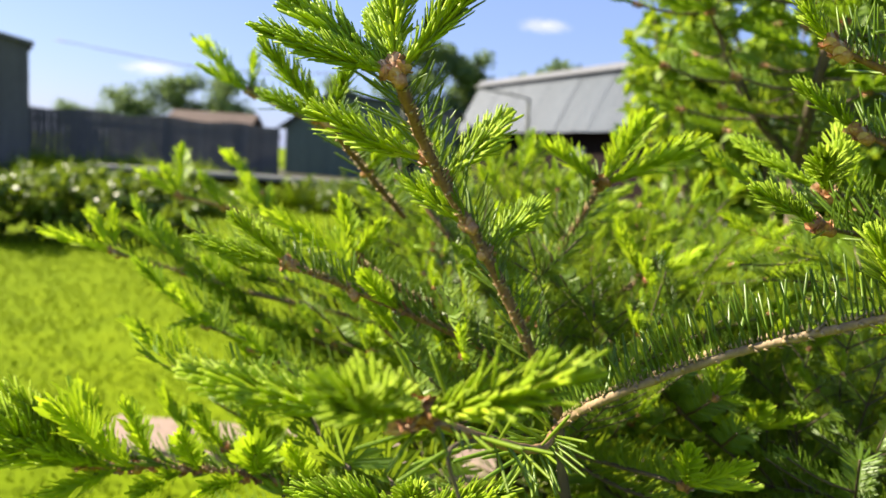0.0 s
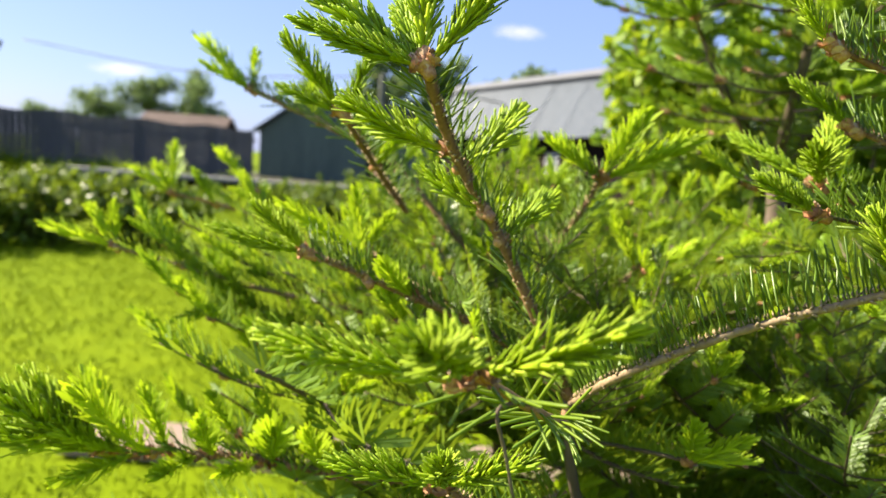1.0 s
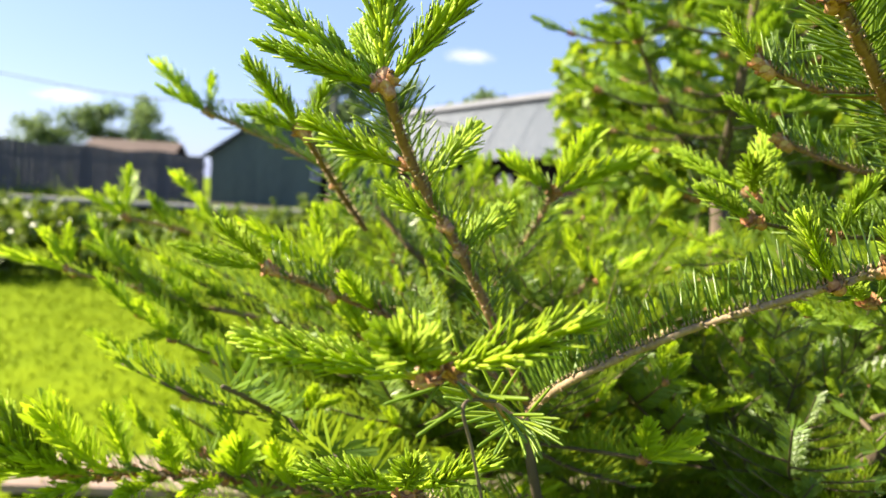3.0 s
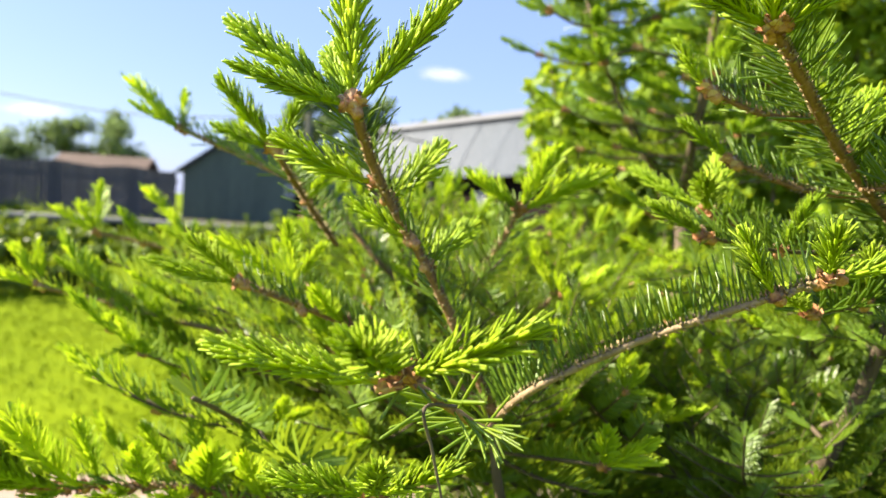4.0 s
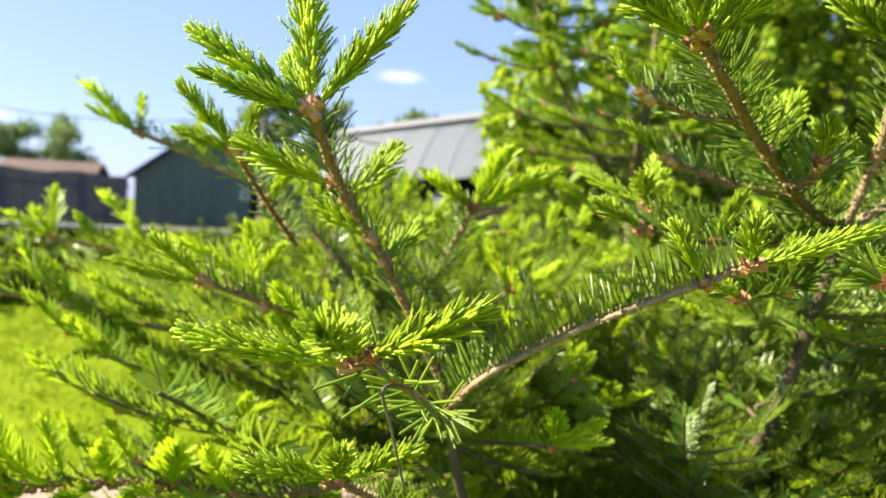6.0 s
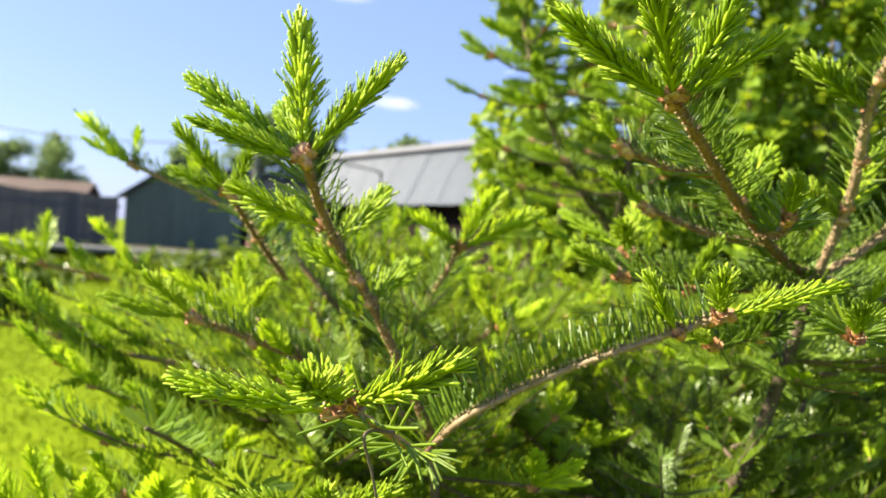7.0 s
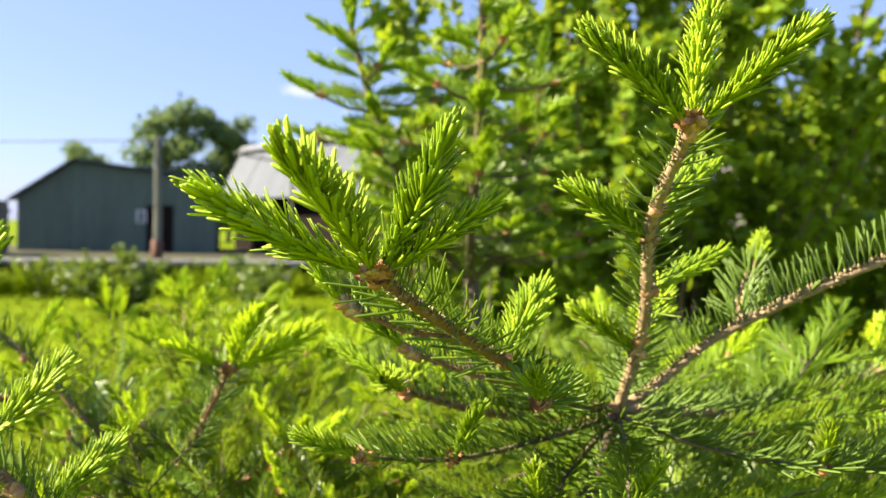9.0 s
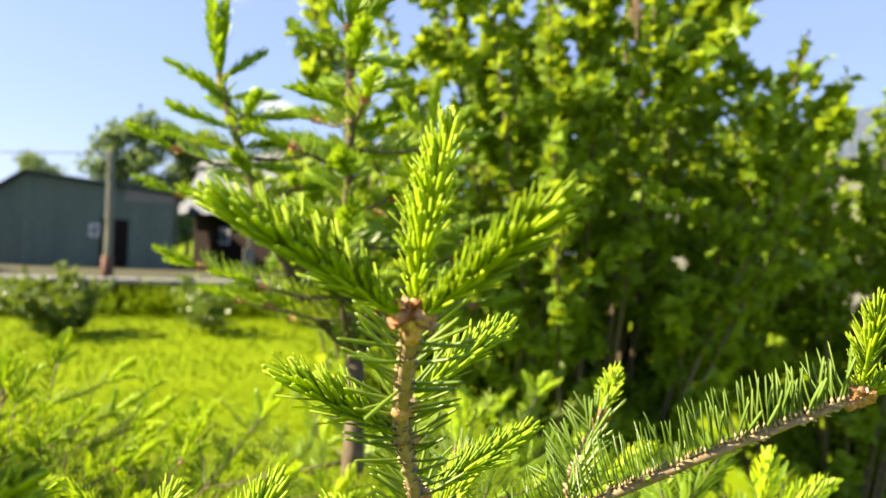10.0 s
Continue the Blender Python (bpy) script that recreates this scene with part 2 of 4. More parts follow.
# ---- fir shoots ----
def new_shoot_mesh(seed, length, count, fine, needle=0.0185, wide=0.0017, open_=0.0, mats=None):
    """This year's growth on a green axis along z, with x upwards: needles crowd on the upper side like a brush,
    sweep forward at the sides and part below, so that the axis shows there. open_ spreads them into a looser star."""
    rng = np.random.default_rng(seed)
    geo = Geo()
    bend = rng.uniform(-0.04, 0.16), rng.uniform(-0.12, 0.12)
    s = 0.10 + 0.90 * (np.arange(count) + rng.uniform(0, 1, count)) / count
    centre = lambda q: np.stack([bend[0] * length * q * q, bend[1] * length * q * q, length * q], 1)
    axis = centre(np.linspace(0, 0.97, 5))
    tube_into(geo, axis, np.linspace(0.0017, 0.0010, 5), 5, 1)
    u = rng.random(count)
    phi = np.where(u < 0.42, np.abs(rng.normal(0, 0.55, count)), np.where(u < 0.86, rng.normal(1.35, 0.28, count), rng.uniform(1.8, 2.9, count)))
    phi = np.where(np.arange(count) % 2 == 0, phi, -phi)
    lean = 25 + 12 * open_ + 17 * np.sin(math.pi * s ** 0.8) + rng.normal(0, 6 + 3 * open_, count)
    lean = np.where(s > 0.92, lean * rng.uniform(0.05, 0.95, count), lean)
    lean = np.radians(np.where(np.abs(phi) > 1.75, lean * 0.62, lean))
    out = np.stack([np.cos(phi), np.sin(phi), np.zeros(count)], 1)
    fwd = np.array((0, 0, 1.0))
    way = out * np.sin(lean)[:, None] + fwd * np.cos(lean)[:, None] + np.array((0.12, 0, 0))
    nrm = fwd * np.sin(lean)[:, None] - out * np.cos(lean)[:, None]
    ln = needle * np.clip(0.12 + 2.5 * s, 0, 1) * (1 - 0.22 * s ** 3) * rng.uniform(0.78, 1.14, count)
    wd = wide * rng.uniform(0.8, 1.15, count)
    needles_into(geo, centre(s) + out * 0.0009, way, -nrm, ln, wd, rng.normal(-0.10, 0.08, count), fine)
    return geo.mesh("new_shoot", mats or [M_NEW, M_NEW_PALE])


def old_needles_into(geo, line, density, rng, length=0.022, wide=0.0017, fine=True, peg=False, spread=1.35, start=0.0, upward=0.25, lean0=62, ranks=False):
    """Older needles stand along a twig at even steps, to both sides and upwards; ranks lays most of them flat in two rows."""
    seg = np.linalg.norm(np.diff(line, axis=0), axis=1)
    total = seg.sum()
    cum = np.concatenate([[0], np.cumsum(seg)])
    n = max(4, int(total * (1 - start) * density))
    d = total * (start + (0.99 - start) * (np.arange(n) + rng.uniform(0.15, 0.85, n)) / n)
    pos = np.stack([np.interp(d, cum, line[:, k]) for k in range(3)], 1)
    tang = unit(np.stack([np.interp(d, cum, np.gradient(line[:, k], cum)) for k in range(3)], 1))
    up = np.array((0.0, 0, 1)) + np.zeros_like(tang)
    up = unit(up - (up * tang).sum(1, keepdims=True) * tang)
    side = np.cross(tang, up)
    if ranks:
        phi = np.where(rng.random(n) < 0.72, rng.normal(1.28, 0.16, n), np.abs(rng.normal(0.4, 0.3, n)))
    else:
        phi = np.abs(rng.normal(spread * 0.62, 0.16 + 0.2 * spread, n))
    phi = np.where(np.arange(n) % 2 == 0, phi, -phi)
    out = up * np.cos(phi)[:, None] + side * np.sin(phi)[:, None]
    lean = np.radians(rng.normal(lean0, 5, n))
    way = out * np.sin(lean)[:, None] + tang * np.cos(lean)[:, None] + up * upward
    nrm = tang * np.sin(lean)[:, None] - out * np.cos(lean)[:, None]
    ln = length * rng.uniform(0.78, 1.1, n)
    needles_into(geo, pos + out * 0.001, way, nrm, ln, wide * rng.uniform(0.85, 1.1, n), rng.normal(0.08, 0.05, n), fine)
    if peg:
        needles_into(geo, pos + out * 0.0006, way, -nrm, np.full(n, 0.0048), np.full(n, 0.0036), np.zeros(n), False, (2, 2))


def bud_mesh(seed, scales=9, size=0.0042):
    """The torn husk of a bud: curled papery scales in a ring, with a lump between them."""
    rng = np.random.default_rng(seed)
    geo = Geo()
    for k in range(scales):
        a = k * 2.4 + rng.uniform(-0.3, 0.3)
        lean = rng.uniform(0.35, 1.15)
        o = np.array((math.cos(a), math.sin(a), 0))
        t = np.array((-math.sin(a), math.cos(a), 0))
        rows = []
        for i, (s, w) in enumerate(((0, 0.45), (0.4, 0.62), (0.8, 0.5), (1.1, 0.15))):
            c = o * size * (0.35 + s * math.sin(lean) * 0.8) + np.array((0, 0, size * s * math.cos(lean) * 1.3 - size * 0.3))
            c = c + rng.normal(0, size * 0.05, 3)
            rows += [c - t * w * size + o * 0, c + o * size * 0.13, c + t * w * size]
        tris = []
        for i in range(3):
            for j in range(2):
                q = i * 3 + j
                tris += [(q, q + 1, q + 4), (q, q + 4, q + 3)]
        geo.add(rows, tris, int(rng.random() < 0.2))
    line = np.array([(0, 0, -size), (0, 0, 0), (0, 0, size * 0.7)])
    tube_into(geo, line, np.array((0.6, 0.75, 0.35)) * size, 7, 0, 0.15, rng)
    return geo.mesh("bud", [M_BUD, M_RESIN])


BUDS = [bud_mesh(900 + i, 8 + i) for i in range(4)]
SHOOTS = [new_shoot_mesh(10 + i, 0.07, 265, True, 0.0174, 0.0018) for i in range(6)]
SHORTS = [new_shoot_mesh(30 + i, 0.050, 170, True, 0.0168, 0.0017, 0.35) for i in range(4)]
MID_SHOOTS = [new_shoot_mesh(40 + i, 0.055, 150, "shell", 0.0185, 0.0020, 0.25) for i in range(5)]
# every other far shoot, and all top ones, carry painted-in shade
FAR_SHOOTS = [new_shoot_mesh(50 + i, 0.050, 90, "shell", 0.0180, 0.0023, 0.3, [M_NEW_SHADED, M_NEW] if i % 2 else None) for i in range(6)]
TOP_SHOOTS = [new_shoot_mesh(70 + i, 0.060, 135, "shell", 0.0200, 0.0023, 0.25, [M_NEW_SHADED, M_NEW_SHADED]) for i in range(5)]
PICK = np.random.default_rng(5)


def put_shoot(parent, origin, base, tip, plump=1.0, star=False):
    """A new shoot from base to tip (given in the tree's space), under a branch whose own origin is given."""
    base, tip, origin = Vector(base), Vector(tip), Vector(origin)
    ln = (tip - base).length
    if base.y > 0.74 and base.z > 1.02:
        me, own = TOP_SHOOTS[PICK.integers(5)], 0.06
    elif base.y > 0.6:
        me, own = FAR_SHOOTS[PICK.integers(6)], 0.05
    elif base.y > 0.43:
        me, own = MID_SHOOTS[PICK.integers(5)], 0.055
    elif ln > 0.064 and not star:
        me, own = SHOOTS[PICK.integers(6)], 0.07
    else:
        me, own = SHORTS[PICK.integers(4)], 0.050
    m = along(base - origin, tip - origin, (0, 0, 1), min(1.7, max(0.6, ln * 0.84 / own))) @ Matrix.Diagonal((plump, plump, 1, 1))
    return part("new_shoot", me, parent, m)


def branch(tree, pts, r0, r1, tips=(), sides=(), density=900, needle=0.025, start=0.05, peg=True, seed=0, fine=True, label="", spread=1.35, lean0=62, upward=0.25, wood=None, plump=1.0, star=False, wide=0.0018):
    """A branch through a few points: wood, older needles, husks, and this year's shoots at its end and along it."""
    rng = np.random.default_rng(seed)
    origin = Vector(pts[0])
    line = spline(pts, 9) - np.array(origin)
    geo = Geo()
    kink = 1 + 0.10 * np.sin(np.arange(len(line)) * 2.1) * rng.uniform(0.3, 1, len(line))
    tube_into(geo, line, np.linspace(r0, r1, len(line)) * kink, 8, 0, 0.10, rng)
    br = part("branch", geo.mesh("branch", [wood or M_TWIG]), tree, None, label)
    br.matrix_basis = Matrix.Translation(origin - Vector(tree.location))
    if peg:
        # the cushions that old needles leave all round the wood
        q = rng.uniform(0.02, 0.97, int(np.linalg.norm(np.diff(line, axis=0), axis=1).sum() * 480)) * (len(line) - 1)
        lo = np.floor(q).astype(int)
        at = line[lo] + (line[lo + 1] - line[lo]) * (q - lo)[:, None]
        ax = unit(line[lo + 1] - line[lo])
        o = rng.normal(0, 1, ax.shape)
        o = unit(o - (o * ax).sum(1, keepdims=True) * ax)
        rad = np.interp(q, (0, len(line) - 1), (r0, r1))[:, None]
        g = Geo()
        needles_into(g, at + o * rad * 0.55 - ax * 0.0018, o * 0.42 + ax, o, np.full(len(q), 0.0046), np.full(len(q), 0.0026), np.full(len(q), 0.12), False, (0, 0))
        part("bark", g.mesh("bark", [M_PEG]), br)
    if density:
        g = Geo()
        old_needles_into(g, line, density * 0.70, rng, needle, wide, fine or "shell", peg, spread, start, upward, lean0)
        part("needles", g.mesh("needles", [M_OLD, M_OLD_PALE, M_PEG]), br)
    end = Vector(pts[-1])
    if tips:
        mean = Vector((0, 0, 0))
        for t in tips:
            put_shoot(br, origin, end, t, plump, star)
            d = (Vector(t) - end).normalized()
            mean += d
            part("bud", BUDS[PICK.integers(4)], br, along(end - origin + d * 0.004, end - origin + d * 0.02, (0.3, 0.2, 1), 1.1))
        part("bud", BUDS[PICK.integers(4)], br, along(end - origin - mean.normalized() * 0.002, end - origin + mean.normalized() * 0.02, (0.3, 0.2, 1), 1.15))
    for b, t in sides:
        put_shoot(br, origin, b, t, plump, star)
        d = (Vector(t) - Vector(b)).normalized()
        part("bud", BUDS[PICK.integers(4)], br, along(Vector(b) - origin, Vector(b) - origin + d * 0.02, (0.3, 0.2, 1), 1.15))
    return br


# ---- ground ----
M_SOIL = solid_material("lawn_ground", [(0.2, (0.075, 0.115, 0.002)), (0.5, (0.125, 0.18, 0.003)), (0.8, (0.175, 0.23, 0.004))], 0.95, 6, 0.5, spec=0.05)
M_PATH = solid_material("worn_board", [(0.25, (0.17, 0.11, 0.075)), (0.5, (0.27, 0.19, 0.14)), (0.8, (0.37, 0.275, 0.21))], 0.8, 25, 0.4, (0.3, 3, 1))


def ground():
    n, geo = 60, Geo()
    rng = np.random.default_rng(3)
    r = np.concatenate([[0], np.geomspace(0.5, 2500, n)])
    a = np.linspace(0, 2 * math.pi, 64, endpoint=False)
    v = [(q * math.cos(t), q * math.sin(t), 0.0) for q in r[1:] for t in a]
    v = np.array(v)
    v[:, 2] = rng.normal(0, 0.012, len(v)) * (np.hypot(v[:, 0], v[:, 1]) < 60)
    tris = []
    for i in range(n - 1):
        for k in range(64):
            d = (k + 1) % 64
            tris += [(i * 64 + k, (i + 1) * 64 + k, (i + 1) * 64 + d), (i * 64 + k, (i + 1) * 64 + d, i * 64 + d)]
    v = np.vstack([v, [(0, 0, 0)]])
    tris += [(len(v) - 1, k, (k + 1) % 64) for k in range(64)]
    geo.add(v, tris)
    tagged(new("ground", geo.mesh("ground", [M_SOIL])), "mown green garden lawn running out to the fields", "lawn", kind="structure")


ground()
# a dark brown sheet just above the lawn, from the bench to the sheds
M_YARD = solid_material("dark_yard_ground", [(0.2, (0.02, 0.018, 0.012)), (0.5, (0.045, 0.042, 0.022)), (0.8, (0.08, 0.085, 0.035))], 0.95, 3, 0.6)
geo = Geo()
box_into(geo, (-16, 13.2, -0.3), (9, 33.5, 0.035))
tagged(new("ground", geo.mesh("ground", [M_YARD], False)), "dark brown yard ground before the sheds", "yard", kind="structure")


def blades(name, label, xs, ys, count, height, wide, seed, mat, lean=0.5, base=0.0):
    """Grass or weeds: bent three-sided blades."""
    rng = np.random.default_rng(seed)
    b = np.stack([rng.uniform(*xs, count), rng.uniform(*ys, count), np.full(count, base)], 1)
    clump = np.array([noise.noise(Vector((p[0] * 1.3, p[1] * 1.3, seed))) for p in b])
    h = height * rng.uniform(0.5, 1.2, count) * (1 + 0.5 * clump)
    w = np.stack([rng.normal(0, lean, count), rng.normal(0, lean, count), np.ones(count)], 1)
    nr = np.stack([rng.normal(0, 1, count), rng.normal(0, 1, count), np.zeros(count)], 1)
    geo = Geo()
    needles_into(geo, b, w, nr, h, np.full(count, wide) * rng.uniform(0.6, 1.3, count), rng.normal(0, 0.25, count), False, (0, 0))
    return tagged(new(name, geo.mesh(name, [mat])), label, "grass", kind="stuff")


blades("grass", "short mown lawn grass in full sun", (-4.5, 1.0), (1.6, 6.0), 15000, 0.055, 0.009, 21, M_GRASS, 0.6)
blades("far_grass", "longer grass of the far garden", (-9.0, 6.0), (6.0, 13.0), 11000, 0.11, 0.02, 22, M_GRASS, 0.5)
blades("weeds", "tall weeds beside the long plank bench", (-7.5, 3.5), (11.0, 13.0), 5000, 0.45, 0.03, 23, M_GRASS, 0.35)
blades("weeds", "tall weeds along the board fence foot", (-16.0, -6.0), (15.5, 17.3), 4000, 0.5, 0.035, 24, M_GRASS, 0.35)


def garden_path():
    th = thing("garden_path", (0.9, 2.2, 0.0), "pale worn boards laid end to end as a garden path", "path")
    rng = np.random.default_rng(4)
    g = Geo()
    box_into(g, (-0.395, -0.13, 0.0), (0.395, 0.13, 0.026))
    me = g.mesh("board", [M_PATH], False)
    for i in range(5):
        part("board", me, th, pose(-1.68 + 0.81 * i, rng.uniform(-0.02, 0.02), 0.012, 0, 0, rng.uniform(-1.5, 1.5)))


garden_path()


# ---- the young firs ----
fir = thing("fir_sapling", (0.20, 0.52, 0.0), "young fir with bright new shoots and darker old needles", "fir tree", "young firs")
geo = Geo()
tl = spline([(0.08, 0.03, -0.02), (0.10, 0.01, 0.35), (0.125, -0.05, 0.70), (0.150, -0.105, 0.88), (0.161, -0.139, 0.996)], 10)
tube_into(geo, tl, np.interp(np.linspace(0, 1, len(tl)), (0, 0.5, 0.7, 1), (0.013, 0.009, 0.0052, 0.0038)), 10, 0, 0.08, np.random.default_rng(1))
stem = part("trunk", geo.mesh("trunk", [M_BARK]), fir)
geo = Geo()
old_needles_into(geo, tl[18:], 1500, np.random.default_rng(9), 0.021, 0.0018, False, False, 2.6, 0.0, -0.2, 66)
part("needles", geo.mesh("needles", [M_OLD, M_OLD_PALE]), stem)
# a stout side stem that carries the next whorl
geo = Geo()
tl = spline([(0.10, 0.0, 0.38), (-0.03, -0.07, 0.62), (-0.10, -0.10, 0.78), (-0.12, -0.125, 0.862)], 8)
tube_into(geo, tl, np.linspace(0.005, 0.003, len(tl)), 9, 0, 0.08, np.random.default_rng(2))
part("trunk", geo.mesh("trunk", [M_BARK]), fir)

# the upright twig whose five shoots stand against the sky
branch(fir, [(0.082, 0.395, 0.862), (0.058, 0.385, 0.908), (0.032, 0.372, 0.956), (0.0, 0.350, 1.006), (-0.017, 0.313, 1.045)], 0.0032, 0.0027,
       tips=[(-0.094, 0.343, 1.080), (-0.024, 0.338, 1.130), (0.040, 0.303, 1.104), (-0.080, 0.295, 1.051), (-0.040, 0.365, 1.080)],
       sides=[((-0.005, 0.358, 1.008), (-0.064, 0.338, 1.018)), ((0.004, 0.360, 0.999), (0.046, 0.395, 1.028)),
              ((0.030, 0.372, 0.960), (0.064, 0.41, 0.985)), ((0.020, 0.364, 0.974), (-0.02, 0.39, 0.995))],
       density=1250, needle=0.0285, seed=101, plump=1.08, spread=1.9, lean0=55, upward=0.05)
# the comb-needled branch
branch(fir, [(0.080, 0.385, 0.862), (0.092, 0.330, 0.897), (0.140, 0.304, 0.931), (0.180, 0.270, 0.957), (0.207, 0.251, 0.973)], 0.0024, 0.0017,
       tips=[(0.270, 0.234, 0.990), (0.190, 0.218, 0.998)], sides=[((0.190, 0.262, 0.963), (0.158, 0.252, 0.990))],
       density=820, needle=0.0275, seed=102, wood=M_TAN, spread=0.72, lean0=86, upward=0.25, wide=0.0023)
# the twig closest to the eye, pointing out of the tree
branch(fir, [(0.078, 0.385, 0.860), (0.060, 0.300, 0.882), (0.033, 0.225, 0.914), (0.010, 0.184, 0.937)], 0.0024, 0.0016,
       tips=[(0.055, 0.156, 0.952), (-0.008, 0.137, 0.955)], sides=[((0.006, 0.184, 0.934), (-0.058, 0.172, 0.940))],
       density=400, needle=0.0270, seed=103, spread=2.4, lean0=50, upward=-0.25, plump=1.05, peg=False)
# a bare dead twig below it
branch(fir, [(0.035, 0.225, 0.915), (0.020, 0.196, 0.922), (0.024, 0.198, 0.905), (0.031, 0.203, 0.878)], 0.0008, 0.0005, density=0, peg=False, seed=132, wood=M_BARK, label="thin bare dead twig")
# the leader and its whorl
branch(fir, [(0.361, 0.381, 0.996), (0.354, 0.343, 1.056), (0.333, 0.304, 1.114), (0.321, 0.255, 1.158)], 0.0032, 0.0025,
       tips=[(0.257, 0.234, 1.193), (0.328, 0.262, 1.226), (0.351, 0.200, 1.191)],
       sides=[((0.337, 0.312, 1.107), (0.283, 0.310, 1.130)), ((0.350, 0.331, 1.076), (0.410, 0.345, 1.096)), ((0.332, 0.298, 1.122), (0.385, 0.330, 1.150)),
              ((0.358, 0.355, 1.037), (0.312, 0.360, 1.064)), ((0.356, 0.350, 1.046), (0.395, 0.372, 1.075))],
       density=1100, needle=0.0235, seed=104, plump=1.1, wood=M_TAN, spread=2.2, lean0=60, upward=0.0, label="upright leader with three long bright shoots")
branch(fir, [(0.361, 0.381, 0.996), (0.320, 0.362, 1.006), (0.259, 0.325, 1.040), (0.205, 0.283, 1.072), (0.180, 0.266, 1.089)], 0.0034, 0.0024,
       tips=[(0.096, 0.255, 1.110), (0.141, 0.205, 1.138), (0.217, 0.232, 1.147), (0.232, 0.240, 1.117)], sides=[((0.262, 0.328, 1.04), (0.296, 0.352, 1.08))],
       density=1800, needle=0.0307, seed=105, plump=1.2, spread=1.9, lean0=52, upward=0.0)
branch(fir, [(0.361, 0.381, 0.996), (0.385, 0.372, 1.014), (0.419, 0.358, 1.046), (0.485, 0.318, 1.090), (0.556, 0.302, 1.118)], 0.0028, 0.0020,
       tips=[(0.600, 0.280, 1.150), (0.620, 0.310, 1.128), (0.552, 0.285, 1.168)],
       density=1000, needle=0.0265, seed=106, wood=M_TAN, spread=0.72, lean0=82, upward=0.25, wide=0.0022)
branch(fir, [(0.361, 0.381, 0.996), (0.43, 0.40, 0.985), (0.52, 0.42, 0.980), (0.62, 0.43, 1.0)], 0.0033, 0.0023,
       tips=[(0.68, 0.42, 1.03), (0.66, 0.46, 1.04)], density=980, needle=0.0248, seed=107, wood=M_TAN, spread=1.2, lean0=62)
branch(fir, [(0.361, 0.381, 0.99), (0.330, 0.425, 0.980), (0.285, 0.425, 0.985), (0.227, 0.416, 1.004)], 0.0026, 0.0018,
       tips=[(0.180, 0.46, 1.027), (0.258, 0.455, 1.042), (0.20, 0.37, 1.023)], density=1323, needle=0.0248, seed=108)
branch(fir, [(0.082, 0.395, 0.862), (0.035, 0.430, 0.890), (-0.030, 0.432, 0.915), (-0.089, 0.423, 0.937)], 0.0027, 0.0017,
       tips=[(-0.150, 0.402, 0.944), (-0.122, 0.40, 0.968), (-0.12, 0.45, 0.955)],
       sides=[((-0.05, 0.43, 0.92), (-0.075, 0.47, 0.95)), ((-0.02, 0.432, 0.912), (-0.045, 0.39, 0.935))], density=1323, needle=0.0248, seed=109)
branch(fir, [(0.05, 0.43, 0.80), (-0.04, 0.45, 0.775), (-0.133, 0.44, 0.790), (-0.222, 0.428, 0.792)], 0.0027, 0.0018,
       tips=[(-0.288, 0.375, 0.822), (-0.262, 0.40, 0.852), (-0.305, 0.43, 0.795)], sides=[((-0.19, 0.43, 0.792), (-0.215, 0.365, 0.845)), ((-0.22, 0.428, 0.792), (-0.268, 0.36, 0.848)), ((-0.11, 0.443, 0.786), (-0.10, 0.38, 0.835)), ((-0.18, 0.435, 0.792), (-0.19, 0.405, 0.842)), ((-0.10, 0.445, 0.785), (-0.13, 0.47, 0.83)), ((-0.205, 0.43, 0.792), (-0.235, 0.385, 0.815)), ((-0.15, 0.438, 0.79), (-0.145, 0.395, 0.825)), ((-0.07, 0.445, 0.78), (-0.08, 0.40, 0.82)), ((-0.16, 0.437, 0.79), (-0.175, 0.385, 0.790)), ((-0.12, 0.442, 0.787), (-0.13, 0.39, 0.79)), ((-0.2, 0.43, 0.792), (-0.225, 0.375, 0.785)), ((-0.21, 0.43, 0.79), (-0.255, 0.47, 0.835))],
       density=910, needle=0.0236, plump=1.0, star=True, seed=110)

branch(fir, [(0.085, 0.40, 0.80), (0.05, 0.35, 0.805), (0.018, 0.32, 0.830), (0.004, 0.305, 0.843)], 0.0024, 0.0016,
       tips=[(-0.050, 0.285, 0.858), (0.050, 0.280, 0.866), (0.002, 0.262, 0.868)], density=700, needle=0.022, seed=131, star=True)
back_fir = thing("fir_sapling", (0.07, 0.70, 0.0), "low spreading young fir with yellow-green tips", "fir tree", "young firs")
geo = Geo()
tl = spline([(0.0, 0.0, -0.02), (0.01, 0.0, 0.4), (0.0, -0.02, 0.72), (-0.02, -0.06, 0.92)], 10)
tube_into(geo, tl, np.linspace(0.016, 0.004, len(tl)), 9, 0, 0.08, np.random.default_rng(3))
part("trunk", geo.mesh("trunk", [M_BARK]), back_fir)
branch(back_fir, [(0.052, 0.645, 0.90), (0.005, 0.625, 0.937), (-0.055, 0.650, 0.996), (-0.14, 0.70, 1.034), (-0.217, 0.733, 1.063)], 0.0032, 0.002,
       tips=[(-0.286, 0.735, 1.108), (-0.217, 0.738, 1.108), (-0.26, 0.70, 1.085)],
       sides=[((-0.08, 0.665, 1.008), (-0.10, 0.64, 1.045)), ((-0.14, 0.70, 1.034), (-0.16, 0.73, 1.075)), ((-0.05, 0.645, 0.992), (-0.02, 0.66, 1.035))], density=980, seed=111, spread=1.6)
